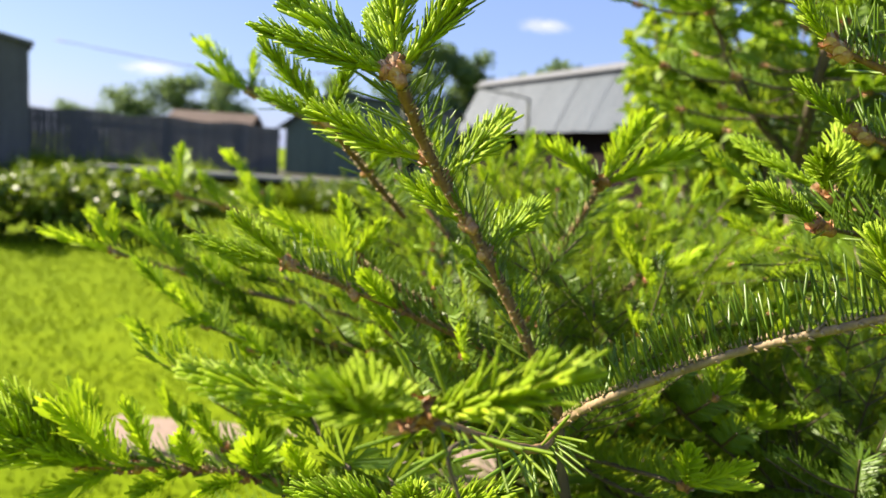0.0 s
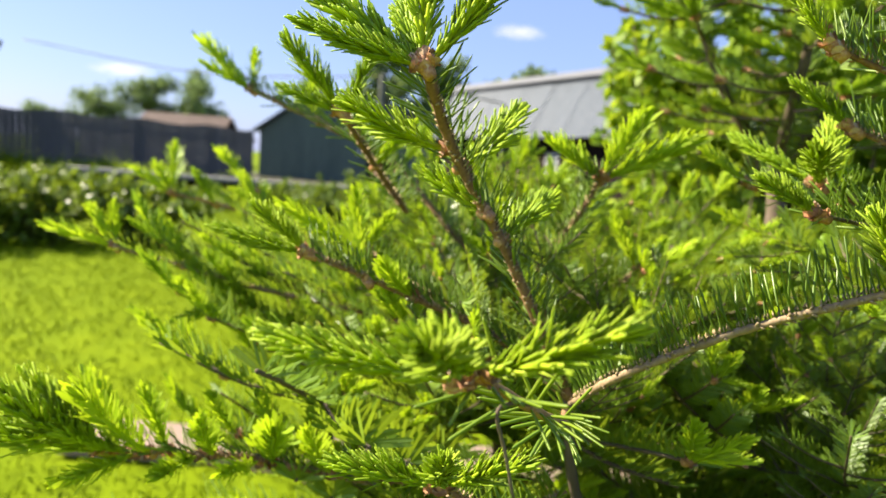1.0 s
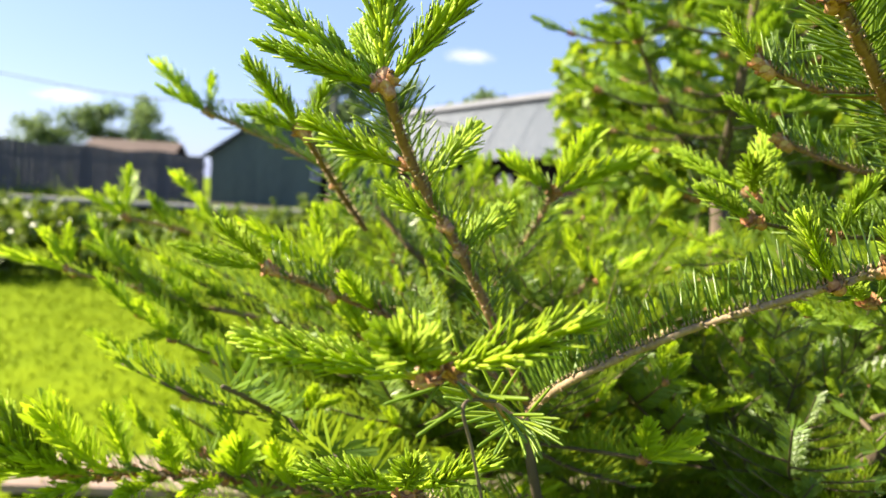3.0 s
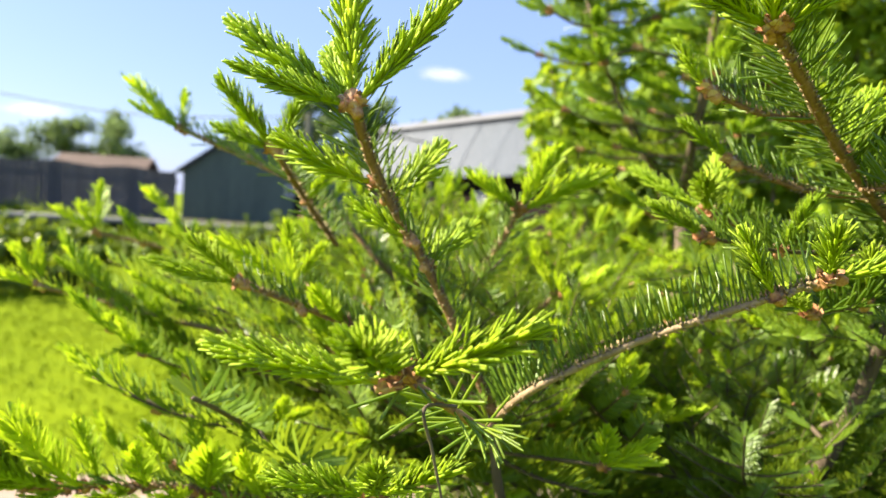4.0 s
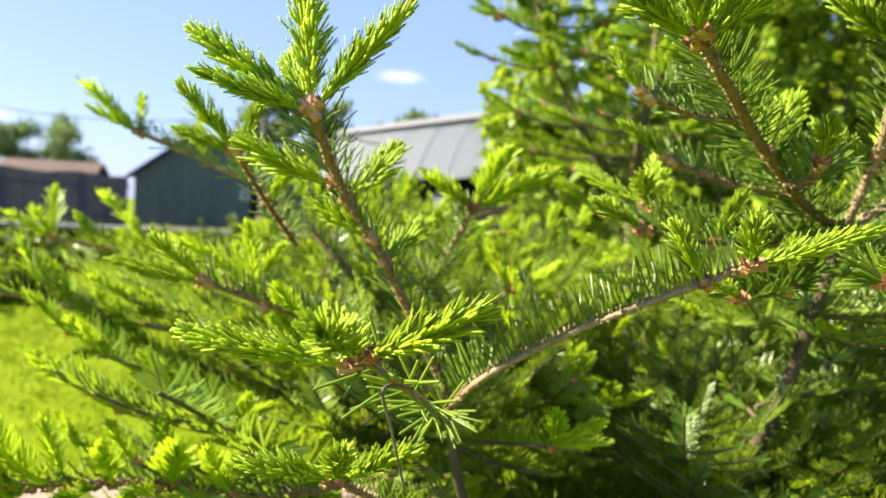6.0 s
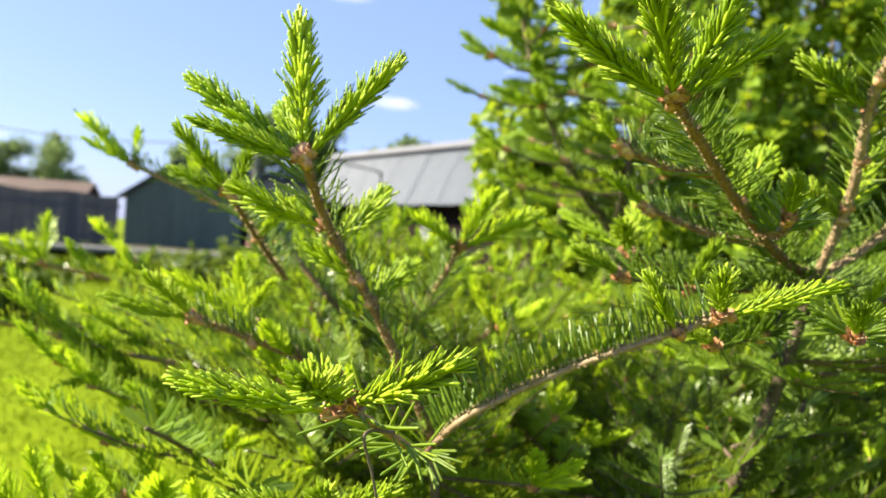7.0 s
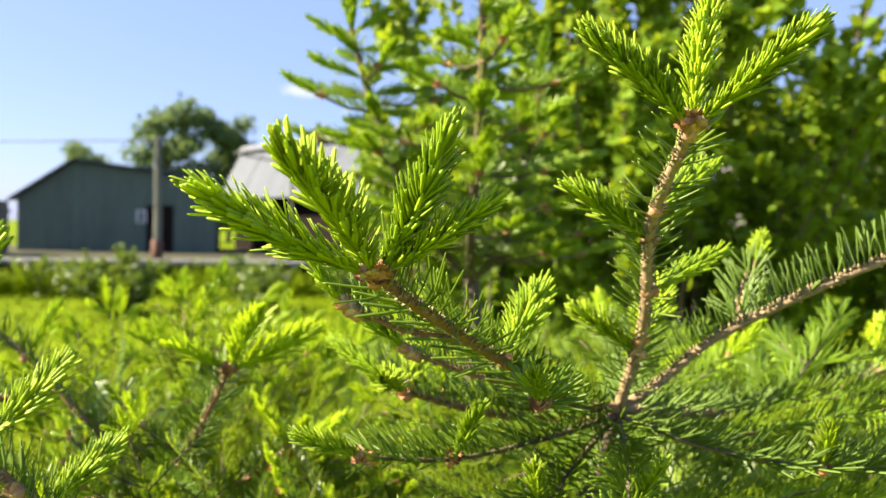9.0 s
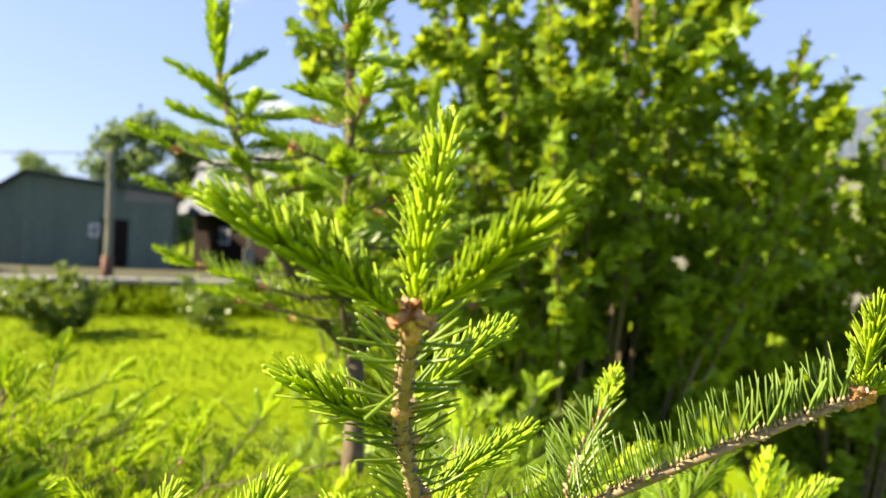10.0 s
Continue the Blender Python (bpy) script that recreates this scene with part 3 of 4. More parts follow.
branch(back_fir, [(-0.04, 0.62, 0.955), (-0.06, 0.52, 0.995), (-0.072, 0.425, 1.027)], 0.0024, 0.0017,
       tips=[(-0.109, 0.405, 1.069), (-0.05, 0.42, 1.066), (-0.115, 0.43, 1.04)], density=945, seed=112, sides=[((-0.06, 0.52, 0.995), (-0.03, 0.49, 1.025))])
branch(back_fir, [(0.055, 0.645, 0.86), (0.079, 0.575, 0.917), (0.10, 0.545, 0.96), (0.117, 0.533, 0.998)], 0.0019, 0.0013,
       tips=[(0.066, 0.517, 1.026), (0.138, 0.495, 1.050), (0.182, 0.498, 1.025)], density=2100, needle=0.029, plump=1.12, seed=113, spread=2.3, lean0=58, wide=0.0020)
branch(back_fir, [(0.06, 0.66, 0.84), (0.11, 0.62, 0.87), (0.168, 0.580, 0.920)], 0.0024, 0.0016,
       tips=[(0.132, 0.568, 0.965), (0.222, 0.572, 0.944), (0.18, 0.55, 0.95)], density=1323, seed=114)
branch(back_fir, [(0.04, 0.66, 0.86), (-0.02, 0.58, 0.89), (-0.064, 0.504, 0.932)], 0.0024, 0.0016,
       tips=[(-0.037, 0.49, 0.960), (-0.125, 0.47, 0.957), (-0.07, 0.47, 0.975)], density=1323, seed=115)
branch(back_fir, [(0.03, 0.68, 0.82), (-0.10, 0.69, 0.845), (-0.22, 0.69, 0.865), (-0.339, 0.690, 0.892)], 0.0028, 0.0018,
       tips=[(-0.403, 0.665, 0.912), (-0.349, 0.70, 0.938), (-0.38, 0.70, 0.93)], sides=[((-0.27, 0.69, 0.878), (-0.293, 0.70, 0.92)), ((-0.22, 0.69, 0.865), (-0.23, 0.65, 0.90))], density=945, seed=116, fine=False)
branch(back_fir, [(0.03, 0.68, 0.78), (-0.08, 0.69, 0.80), (-0.212, 0.689, 0.843)], 0.0026, 0.0017,
       tips=[(-0.263, 0.66, 0.818), (-0.265, 0.68, 0.87), (-0.22, 0.66, 0.885)], sides=[((-0.13, 0.69, 0.815), (-0.173, 0.66, 0.84))], density=945, seed=117, fine=False)
branch(back_fir, [(-0.06, 0.83, 0.84), (-0.2, 0.93, 0.89), (-0.30, 0.97, 0.915), (-0.392, 0.972, 0.932)], 0.0028, 0.0018,
       tips=[(-0.383, 0.955, 1.005), (-0.45, 0.95, 0.96), (-0.43, 0.99, 0.975)], sides=[((-0.271, 0.965, 0.945), (-0.339, 0.965, 0.993)), ((-0.33, 0.97, 0.92), (-0.35, 0.93, 0.965))], density=910, seed=118, fine=False)
branch(back_fir, [(0.05, 0.70, 0.80), (-0.02, 0.80, 0.82), (-0.10, 0.90, 0.86)], 0.0028, 0.002, tips=[(-0.14, 0.93, 0.90), (-0.08, 0.92, 0.91), (-0.13, 0.88, 0.91)], density=875, seed=119, fine=False)
branch(back_fir, [(0.05, 0.70, 0.82), (0.06, 0.82, 0.91), (0.055, 0.93, 1.0)], 0.0028, 0.002, tips=[(0.049, 0.96, 1.05), (0.09, 0.95, 1.03), (0.02, 0.95, 1.03)], density=875, seed=120, fine=False)

tall_fir = thing("fir_sapling", (0.46, 1.0, 0.0), "taller young fir with a forked top and grey trunk", "fir tree", "young firs")
geo = Geo()
tl = spline([(0.0, 0.02, -0.02), (-0.01, 0.0, 0.5), (-0.008, -0.04, 0.85), (-0.004, -0.03, 0.97), (-0.004, -0.01, 1.034)], 10)
tube_into(geo, tl, np.linspace(0.018, 0.0115, len(tl)), 12, 0, 0.06, np.random.default_rng(4))
part("trunk", geo.mesh("trunk", [M_BARK]), tall_fir)


STEMS = (
    ([(0.456, 0.99, 1.034), (0.39, 0.985, 1.100), (0.335, 0.985, 1.2), (0.295, 0.984, 1.30), (0.268, 0.983, 1.382)], [(0.240, 0.97, 1.480), (0.276, 0.985, 1.490), (0.325, 0.96, 1.415)], 61),
    ([(0.456, 0.985, 1.034), (0.425, 0.900, 1.090), (0.407, 0.830, 1.180), (0.402, 0.800, 1.300), (0.391, 0.772, 1.402)], [(0.385, 0.765, 1.490), (0.340, 0.76, 1.455), (0.450, 0.755, 1.452), (0.400, 0.71, 1.465)], 62),
    ([(0.456, 0.985, 1.034), (0.492, 0.960, 1.085), (0.512, 0.935, 1.190), (0.530, 0.920, 1.310)], [(0.540, 0.915, 1.400), (0.585, 0.90, 1.365), (0.480, 0.90, 1.365)], 63),
)
top = np.random.default_rng(64)
for pts, tips, seed in STEMS:
    line = spline(pts, 8)
    rungs = []
    for i in range(18):
        # new shoots stand out nearly level, closer together towards the top
        q = 0.40 + 0.57 * (i / 17) ** 0.8
        p = line[int(q * (len(line) - 1))]
        t = i * 2.4 + top.uniform(-0.4, 0.4)
        d = np.array((math.cos(t), 0.7 * math.sin(t), 0.08 + top.uniform(-0.1, 0.22)))
        rungs.append((tuple(p), tuple(p + unit(d) * top.uniform(0.058, 0.088) * (1.25 - 0.5 * (q - 0.45)))))
    branch(tall_fir, pts, 0.0078, 0.0042, tips=tips, sides=rungs, density=1700, needle=0.025, wide=0.0021, seed=60 + seed, fine=False, spread=2.4, peg=False, wood=M_BARK)
    for i in range(16):
        # level side twigs with older needles
        q = 0.18 + 0.66 * (i + top.uniform(0, 0.8)) / 16
        p = line[int(q * (len(line) - 1))]
        t = i * 2.4 + top.uniform(-0.3, 0.3)
        d = np.array((math.cos(t), 0.8 * math.sin(t), 0.10)) * (0.135 - 0.07 * q) * top.uniform(0.8, 1.15)
        e, u = p + d, unit(d)
        w = np.cross(u, (0, 0, 1.0))
        branch(tall_fir, [tuple(p), tuple(p + d * 0.5 - (0, 0, 0.006)), tuple(e)], 0.0024, 0.0015, density=1150, needle=0.025, seed=500 + i, fine=False, peg=False, wood=M_BARK,
               wide=0.0021, tips=[tuple(e + u * 0.062 + (0, 0, 0.008)), tuple(e + u * 0.036 + w * 0.034), tuple(e + u * 0.036 - w * 0.034)][:1 + i % 3])

# ---- the rest of the firs' branches: five patterns of a side branch, set in whorls ----
def sprig_pattern(seed, length, pairs, density, wide):
    """A flat spray with x upwards: a main twig, side twigs in pairs, combed old needles, and where the new shoots sit."""
    rng = np.random.default_rng(seed)
    wood, need, shoots = Geo(), Geo(), []
    main = spline([(0, 0, 0), (-0.012, rng.normal(0, 0.01), length * 0.5), (0.03, rng.normal(0, 0.015), length)], 8)
    tube_into(wood, main, np.linspace(0.0024, 0.0014, len(main)), 6, 0, 0.08, rng)
    lines = [main]
    for i in range(pairs):
        for s in (-1, 1):
            q = 0.24 + 0.66 * i / pairs + rng.uniform(-0.03, 0.03)
            b = main[int(q * (len(main) - 1))]
            ln = length * (0.58 - 0.38 * q) * rng.uniform(0.8, 1.15)
            ang = rng.uniform(0.75, 0.98)
            e = b + np.array((rng.uniform(0.0, 0.16) * ln, s * math.sin(ang) * ln, math.cos(ang) * ln))
            ln2 = spline([b, (b + e) / 2 + (-0.005, 0, 0), e], 5)
            tube_into(wood, ln2, np.linspace(0.0020, 0.0013, len(ln2)), 5, 0, 0.08, rng)
            lines.append(ln2)
    for ln2 in lines:
        d = unit(ln2[-1] - ln2[-3])
        y = np.cross(d, (1.0, 0, 0))
        fan = [(a, rng.uniform(0.044, 0.066) * (1 - 0.25 * (a != 0))) for a in (0.0, 0.85, -0.85)]
        shoots.append((ln2[-1], [ln2[-1] + unit(d * math.cos(a) + y * math.sin(a) + np.array((rng.uniform(0.05, 0.4), 0, 0))) * r for a, r in fan]))
        # the pattern's x is up, so the needles are grown in a turned copy
        old_needles_into(need, ln2[:, [1, 2, 0]], density, rng, 0.0255, wide, "shell", False, start=0.04, upward=0.12, lean0=60, ranks=True)
    for i in range(len(need.v)):
        need.v[i] = need.v[i][:, [2, 0, 1]]
    return wood.mesh("branch", [M_BARK]), need.mesh("needles", [M_OLD, M_OLD_PALE]), shoots


# thickly combed sprays for the near side, looser ones for the depth of the trees
NEAR_PATTERNS = [sprig_pattern(200 + i, 0.30 + 0.02 * i, 3 + i % 2, 980, 0.0021) for i in range(5)]
PATTERNS = [sprig_pattern(220 + i, 0.30 + 0.02 * i, 3 + i % 2, 520, 0.0024) for i in range(5)]


def sprig(tree, base, tip, which, rng, tips=0.55):
    """A spray from base to tip; tips is the share of its twigs that end in a fan of new shoots."""
    near = tip[1] < 0.78 and tip[2] > 0.64
    wood, need, shoots = (NEAR_PATTERNS if near else PATTERNS)[which % 5]
    size = (Vector(tip) - Vector(base)).length / (0.30 + 0.02 * (which % 5))
    up = (rng.normal(0, 0.15), rng.normal(0, 0.15), 1)
    br = part("branch", wood, tree, along(Vector(base) - Vector(tree.location), Vector(tip) - Vector(tree.location), up, size))
    part("needles", need, br)
    for b, fan in shoots:
        if rng.random() < tips:
            for t in fan[:3 if rng.random() < 0.75 else 2]:
                ln = np.linalg.norm(t - b)
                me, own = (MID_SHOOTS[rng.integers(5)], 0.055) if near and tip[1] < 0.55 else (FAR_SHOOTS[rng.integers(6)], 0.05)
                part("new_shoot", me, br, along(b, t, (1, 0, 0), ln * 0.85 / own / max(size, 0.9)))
            if near:
                part("bud", BUDS[rng.integers(4)], br, along(b, fan[0], (1, 0, 0), 1.0 / max(size, 0.7)))
    return br


def whorls(tree, axis, levels, seed, keep=lambda b, t: True):
    """Side branches in whorls round a trunk; axis gives the trunk's place at a height."""
    rng = np.random.default_rng(seed)
    k = 0
    for z, count, reach, rise in levels:
        turn = rng.uniform(0, 6.28)
        for i in range(count):
            a = turn + 2 * math.pi * i / count + rng.uniform(-0.25, 0.25)
            r = reach * rng.uniform(0.8, 1.15)
            x, y = axis(z)
            b = (x, y, z + rng.uniform(-0.03, 0.03))
            t = (x + math.cos(a) * r, y + math.sin(a) * r, b[2] + r * (rise + rng.uniform(-0.1, 0.1)))
            k += 1
            if keep(b, t):
                sprig(tree, b, t, k, rng, (0.3 if t[1] > 0.7 else 0.22) if t[2] > 0.7 else 0.08)


def clear_left(b, t):
    # the lawn stays open on this side
    return clear(b, t) and (t[0] > -0.16 or t[2] < 0.66)


def clear_near(b, t):
    return clear(b, t) and not (t[0] < 0.14 and t[2] > 0.76)


def clear(b, t):
    # nothing of these lower branches may stand in the way of the lens
    return not (t[1] < 0.30 and t[2] > 0.80) and t[1] > 0.10


whorls(fir, lambda z: (0.28 + 0.06 * z, 0.55 - 0.15 * z), [(0.38, 3, 0.46, 0.25), (0.55, 4, 0.44, 0.25), (0.66, 7, 0.40, 0.22), (0.76, 9, 0.36, 0.2), (0.84, 7, 0.28, 0.2)], 71, clear_near)
whorls(back_fir, lambda z: (0.07, 0.69), [(0.38, 4, 0.46, 0.2), (0.55, 5, 0.44, 0.2), (0.68, 9, 0.42, 0.2), (0.77, 8, 0.34, 0.15)], 72, clear_left)
whorls(tall_fir, lambda z: (0.455, 0.99), [(0.42, 4, 0.46, 0.2), (0.60, 5, 0.46, 0.2), (0.76, 8, 0.42, 0.15), (0.88, 6, 0.34, 0.1)], 73, clear)
front = np.random.default_rng(77)
for i in range(26):
    # low branches of the fir that reach out towards the light
    x = 0.13 + 0.60 * (i + front.uniform(0, 1)) / 26
    z = front.uniform(0.62, 0.76) + 0.08 * (x > 0.27)
    y = front.uniform(0.27, 0.38) + 0.05 * (z > 0.8)
    sprig(fir, (0.27 + (x - 0.27) * 0.25, 0.47, z - 0.06), (x, y, z + 0.03), i, front, 0.05 if x > 0.27 else 0.0)
# sunlit sprays over the dark of the lower branches
for i in range(12):
    x = 0.22 + 0.26 * (i + front.uniform(0, 1)) / 12
    y, z = front.uniform(0.36, 0.45), front.uniform(0.80, 0.875)
    sprig(fir, (0.33 + (x - 0.33) * 0.2, 0.47, z - 0.06), (x, y, z), i, front, 0.08)
for i in range(6):
    x, y, z = 0.48 + 0.05 * i, front.uniform(0.50, 0.74), front.uniform(0.93, 1.0)
    sprig(fir, (0.36 + (x - 0.36) * 0.15, 0.44, z - 0.05), (x, y, z), i, front, 0.4)
# older, fuller branches behind the leader
for i, (bx, by, bz, tx, ty, tz) in enumerate(((0.36, 0.40, 0.97, 0.47, 0.50, 1.04), (0.36, 0.40, 0.96, 0.62, 0.45, 1.02),
                                              (0.35, 0.41, 0.93, 0.52, 0.60, 0.97), (0.34, 0.41, 0.92, 0.22, 0.42, 0.945), (0.35, 0.40, 0.93, 0.50, 0.33, 0.955), (0.35, 0.40, 0.93, 0.64, 0.38, 0.95),
                                              (0.35, 0.41, 0.94, 0.24, 0.54, 0.955), (0.35, 0.40, 0.92, 0.33, 0.30, 0.925))):
    sprig(fir, (bx, by, bz), (tx, ty, tz), i, front, 0.25)
# the thick of old needles at the foot of the upright twig
for i, (tx, ty, tz) in enumerate(((0.0, 0.46, 0.945), (0.06, 0.48, 0.965), (0.11, 0.47, 0.945), (0.15, 0.42, 0.945), (0.06, 0.42, 0.925), (0.19, 0.46, 0.93), (-0.03, 0.42, 0.90), (0.12, 0.37, 0.895))):
    sprig(fir, (0.085 + (tx - 0.085) * 0.15, 0.43, 0.835), (tx, ty, tz), i, front, 0.2)
# combed sprays in layers between the two near firs
for i in range(30):
    x, y = -0.10 + 0.42 * (i + front.uniform(0, 1)) / 30, front.uniform(0.42, 0.76)
    z = 0.845 + 0.10 * (y - 0.42) + front.uniform(-0.03, 0.055) - 0.25 * max(0.0, -x) + 0.035 * (x > 0.03)
    sprig(back_fir if i % 2 else fir, (0.10 + (x - 0.10) * 0.2, 0.56 + (y - 0.56) * 0.3, z - 0.07), (x, y, z), i, front, 0.22)
# old, needle-thick branches between the near twigs
for i in range(13):
    x = 0.03 + 0.36 * (i + front.uniform(0, 1)) / 13
    y, z = front.uniform(0.44, 0.60), front.uniform(0.885, 0.945)
    sprig(fir, (0.30 + (x - 0.30) * 0.35, 0.50, z - 0.11), (x, y, z), i + 2, front, 0.22)
# older side branches of the leader's whorl
WHORL = (0.361, 0.381, 0.992)
for i, (p1, p2, p3, t1) in enumerate((((0.300, 0.362, 0.985), (0.240, 0.346, 0.982), (0.190, 0.340, 0.988), (0.150, 0.330, 1.004)),
                                      ((0.322, 0.430, 0.985), (0.270, 0.470, 0.990), (0.222, 0.505, 1.002), (0.180, 0.520, 1.024)),
                                      ((0.345, 0.340, 0.972), (0.315, 0.290, 0.965), (0.292, 0.255, 0.966), (0.270, 0.225, 0.984)),
                                      ((0.400, 0.340, 0.980), (0.445, 0.300, 0.978), (0.482, 0.272, 0.986), (0.520, 0.245, 1.004)),
                                      ((0.400, 0.430, 0.990), (0.430, 0.500, 1.000), (0.452, 0.562, 1.020), (0.465, 0.600, 1.050)),
                                      ((0.330, 0.370, 0.970), (0.285, 0.330, 0.955), (0.240, 0.310, 0.950), (0.205, 0.290, 0.962)))):
    branch(fir, [WHORL, p1, p2, p3], 0.0019, 0.0011, tips=[t1], density=1750, needle=0.026, seed=140 + i, spread=1.7, lean0=58, peg=False, wood=M_BARK,
           sides=[(p2, tuple(np.array(p2) + (0.012 * (-1) ** i, -0.02, 0.034)))])
# needle-thick side twigs on the whorl branches
for i, (p0, p1, p2) in enumerate((((0.300, 0.353, 1.016), (0.262, 0.372, 1.022), (0.222, 0.378, 1.036)), ((0.285, 0.343, 1.022), (0.276, 0.305, 1.022), (0.258, 0.272, 1.030)),
                                  ((0.235, 0.306, 1.054), (0.205, 0.318, 1.058), (0.178, 0.322, 1.068)), ((0.430, 0.354, 1.050), (0.455, 0.385, 1.066), (0.480, 0.405, 1.084)))):
    branch(fir, [p0, p1, p2], 0.0019, 0.0014, tips=[tuple(np.array(p2) + (np.array(p2) - np.array(p1)) * 0.9 + (0, 0, 0.012))], density=1000, needle=0.025, seed=130 + i, spread=1.3)
# the far side of the low fir, seen over the lawn
for i in range(20):
    x = -0.08 + 0.40 * (i + front.uniform(0, 1)) / 20
    y = front.uniform(0.72, 1.15)
    z = front.uniform(0.82, 0.93) + 0.10 * (y - 0.72)
    sprig(back_fir, (0.06 + (x - 0.06) * 0.45, 0.70 + (y - 0.70) * 0.4, z - 0.10), (x, y, z), i, front, 0.26)
for i, (tx, ty, tz) in enumerate(((-0.30, 0.70, 0.865), (-0.20, 0.70, 0.815), (-0.34, 0.95, 0.905), (-0.13, 0.60, 0.86), (-0.05, 0.55, 0.89), (-0.10, 0.66, 0.905), (0.03, 0.52, 0.885), (-0.16, 0.78, 0.91), (-0.02, 0.62, 0.925),
                                  (-0.12, 0.52, 0.82), (-0.02, 0.48, 0.83), (0.06, 0.50, 0.84), (-0.20, 0.58, 0.76), (-0.08, 0.47, 0.75), (0.05, 0.45, 0.77), (-0.24, 0.86, 0.90), (-0.15, 0.46, 0.77), (0.0, 0.80, 0.95), (-0.10, 0.40, 0.72), (0.02, 0.38, 0.74))):
    sprig(back_fir, (0.06 + tx * 0.12, 0.69 + (ty - 0.69) * 0.2, tz - 0.09), (tx, ty, tz), i, front, 0.42)
for i in range(16):
    x, y = front.uniform(-0.12, 0.36), front.uniform(0.74, 1.08)
    z = front.uniform(0.92, 0.975) + 0.04 * (x > 0.05)
    sprig(back_fir, (0.08 + (x - 0.08) * 0.3, 0.70 + (y - 0.70) * 0.3, z - 0.10), (x, y, z), i, front, 0.3)
# higher tips of the low fir, in front of the barn
for i, (tx, ty, tz) in enumerate(((0.0, 0.70, 0.992), (0.07, 0.80, 0.995), (-0.05, 0.80, 0.985), (0.11, 0.68, 0.985), (0.03, 0.60, 0.972), (-0.02, 0.90, 0.985), (0.16, 0.76, 0.985), (0.22, 0.72, 0.975), (-0.10, 0.86, 0.965))):
    sprig(back_fir, (0.05 + (tx - 0.05) * 0.5, 0.68 + (ty - 0.68) * 0.4, tz - 0.15), (tx, ty, tz), i, front, 0.36)
for i in range(10):
    x, y, z = front.uniform(0.30, 0.58), front.uniform(0.68, 0.85), front.uniform(0.84, 0.93)
    sprig(tall_fir, (0.452 + (x - 0.452) * 0.1, 0.955, z - 0.05), (x, y, z), i, front, 0.35)
right_fir = thing("fir_sapling", (0.85, 0.62, 0.0), "dense low young fir with dark lower needles", "fir tree", "young firs")
geo = Geo()
tl = spline([(0.0, 0.0, -0.02), (0.01, 0.0, 0.4), (-0.01, 0.01, 0.86)], 10)
tube_into(geo, tl, np.linspace(0.016, 0.004, len(tl)), 9, 0, 0.08, np.random.default_rng(6))
part("trunk", geo.mesh("trunk", [M_BARK]), right_fir)
whorls(right_fir, lambda z: (0.85, 0.62), [(0.42, 4, 0.46, 0.25), (0.60, 5, 0.44, 0.25), (0.74, 8, 0.40, 0.2)], 74, clear)


# ---- broadleaf shrubs and trees ----
def leaf_geo(geo, base, way, nrm, length, width, fold=0.12, full=False):
    """Pointed oval leaves, folded a little along the midrib."""
    way = unit(way)
    nrm = unit(nrm - (nrm * way).sum(1, keepdims=True) * way)
    side = np.cross(way, nrm)
    L, W = length[:, None], width[:, None]
    rows = [base]
    for s, w in ((0.28, 0.42), (0.58, 0.5), (0.82, 0.3)) if full else ((0.48, 0.52),):
        mid = base + way * L * s - nrm * L * 0.12 * s * s
        rows += [mid + side * W * w + nrm * W * fold, mid, mid - side * W * w + nrm * W * fold]
    rows.append(base + way * L - nrm * L * 0.12)
    v = np.stack(rows, 1).reshape(-1, 3)
    if full:
        t = [(0, 1, 2), (0, 2, 3), (1, 4, 5), (1, 5, 2), (2, 5, 6), (2, 6, 3), (4, 7, 8), (4, 8, 5), (5, 8, 9), (5, 9, 6), (7, 10, 8), (8, 10, 9)]
    else:
        t = [(0, 1, 2), (0, 2, 3), (1, 4, 2), (2, 4, 3)]
    t = (np.arange(len(base))[:, None, None] * len(rows) + np.array(t)[None]).reshape(-1, 3)
    geo.add(v, t)


def shrub(name, place, label, category, height, spread, stems, leaves, leaf, seed, mat, own=0, group="", depth=1.0, bare=0.0):
    """A many-stemmed shrub: bowed stems from the ground, side twigs, and leaves set along them."""
    rng = np.random.default_rng(seed)
    th = thing(name, place, label, category, group)
    rods = []
    for i in range(stems):
        a, r = rng.uniform(0, 6.28), spread * math.sqrt(rng.random())
        h = height * rng.uniform(0.72, 1.05) * (1 - 0.25 * (r / spread) ** 2)
        e = np.array((math.cos(a) * r, math.sin(a) * r * depth, h))
        b = e * (0.25, 0.25, 0) + np.array((0, 0, -0.02))
        line = spline([b, e * (0.55, 0.55, 0.5), e], 5)
        g = Geo()
        tube_into(g, line, np.linspace(0.009, 0.0022, len(line)) * height / 2, 6 if leaf < 0.06 else 5, 0, 0.1, rng)
        for j in range(9):
            q = rng.uniform(0.12 + bare, 0.98)
            p = line[int(q * (len(line) - 1))]
            d = unit(np.array((rng.normal(), rng.normal() * depth, rng.uniform(0.1, 1.2))))
            tw = spline([p, p + d * 0.5 * spread * 0.28 + (0, 0, 0.01), p + d * spread * rng.uniform(0.2, 0.38)], 3)
            tube_into(g, tw, np.linspace(0.003, 0.0013, len(tw)) * height / 2, 3, 0)
            rods.append(tw)
        rods.append(line[len(line) // 2:])
        part("stem", g.mesh("stem", [M_BARK]), th)
    per = leaves // len(rods)
    B, W, N = [], [], []
    for line in rods:
        idx = rng.uniform(0.15, 1, per) * (len(line) - 1)
        lo = np.floor(idx).astype(int).clip(0, len(line) - 2)
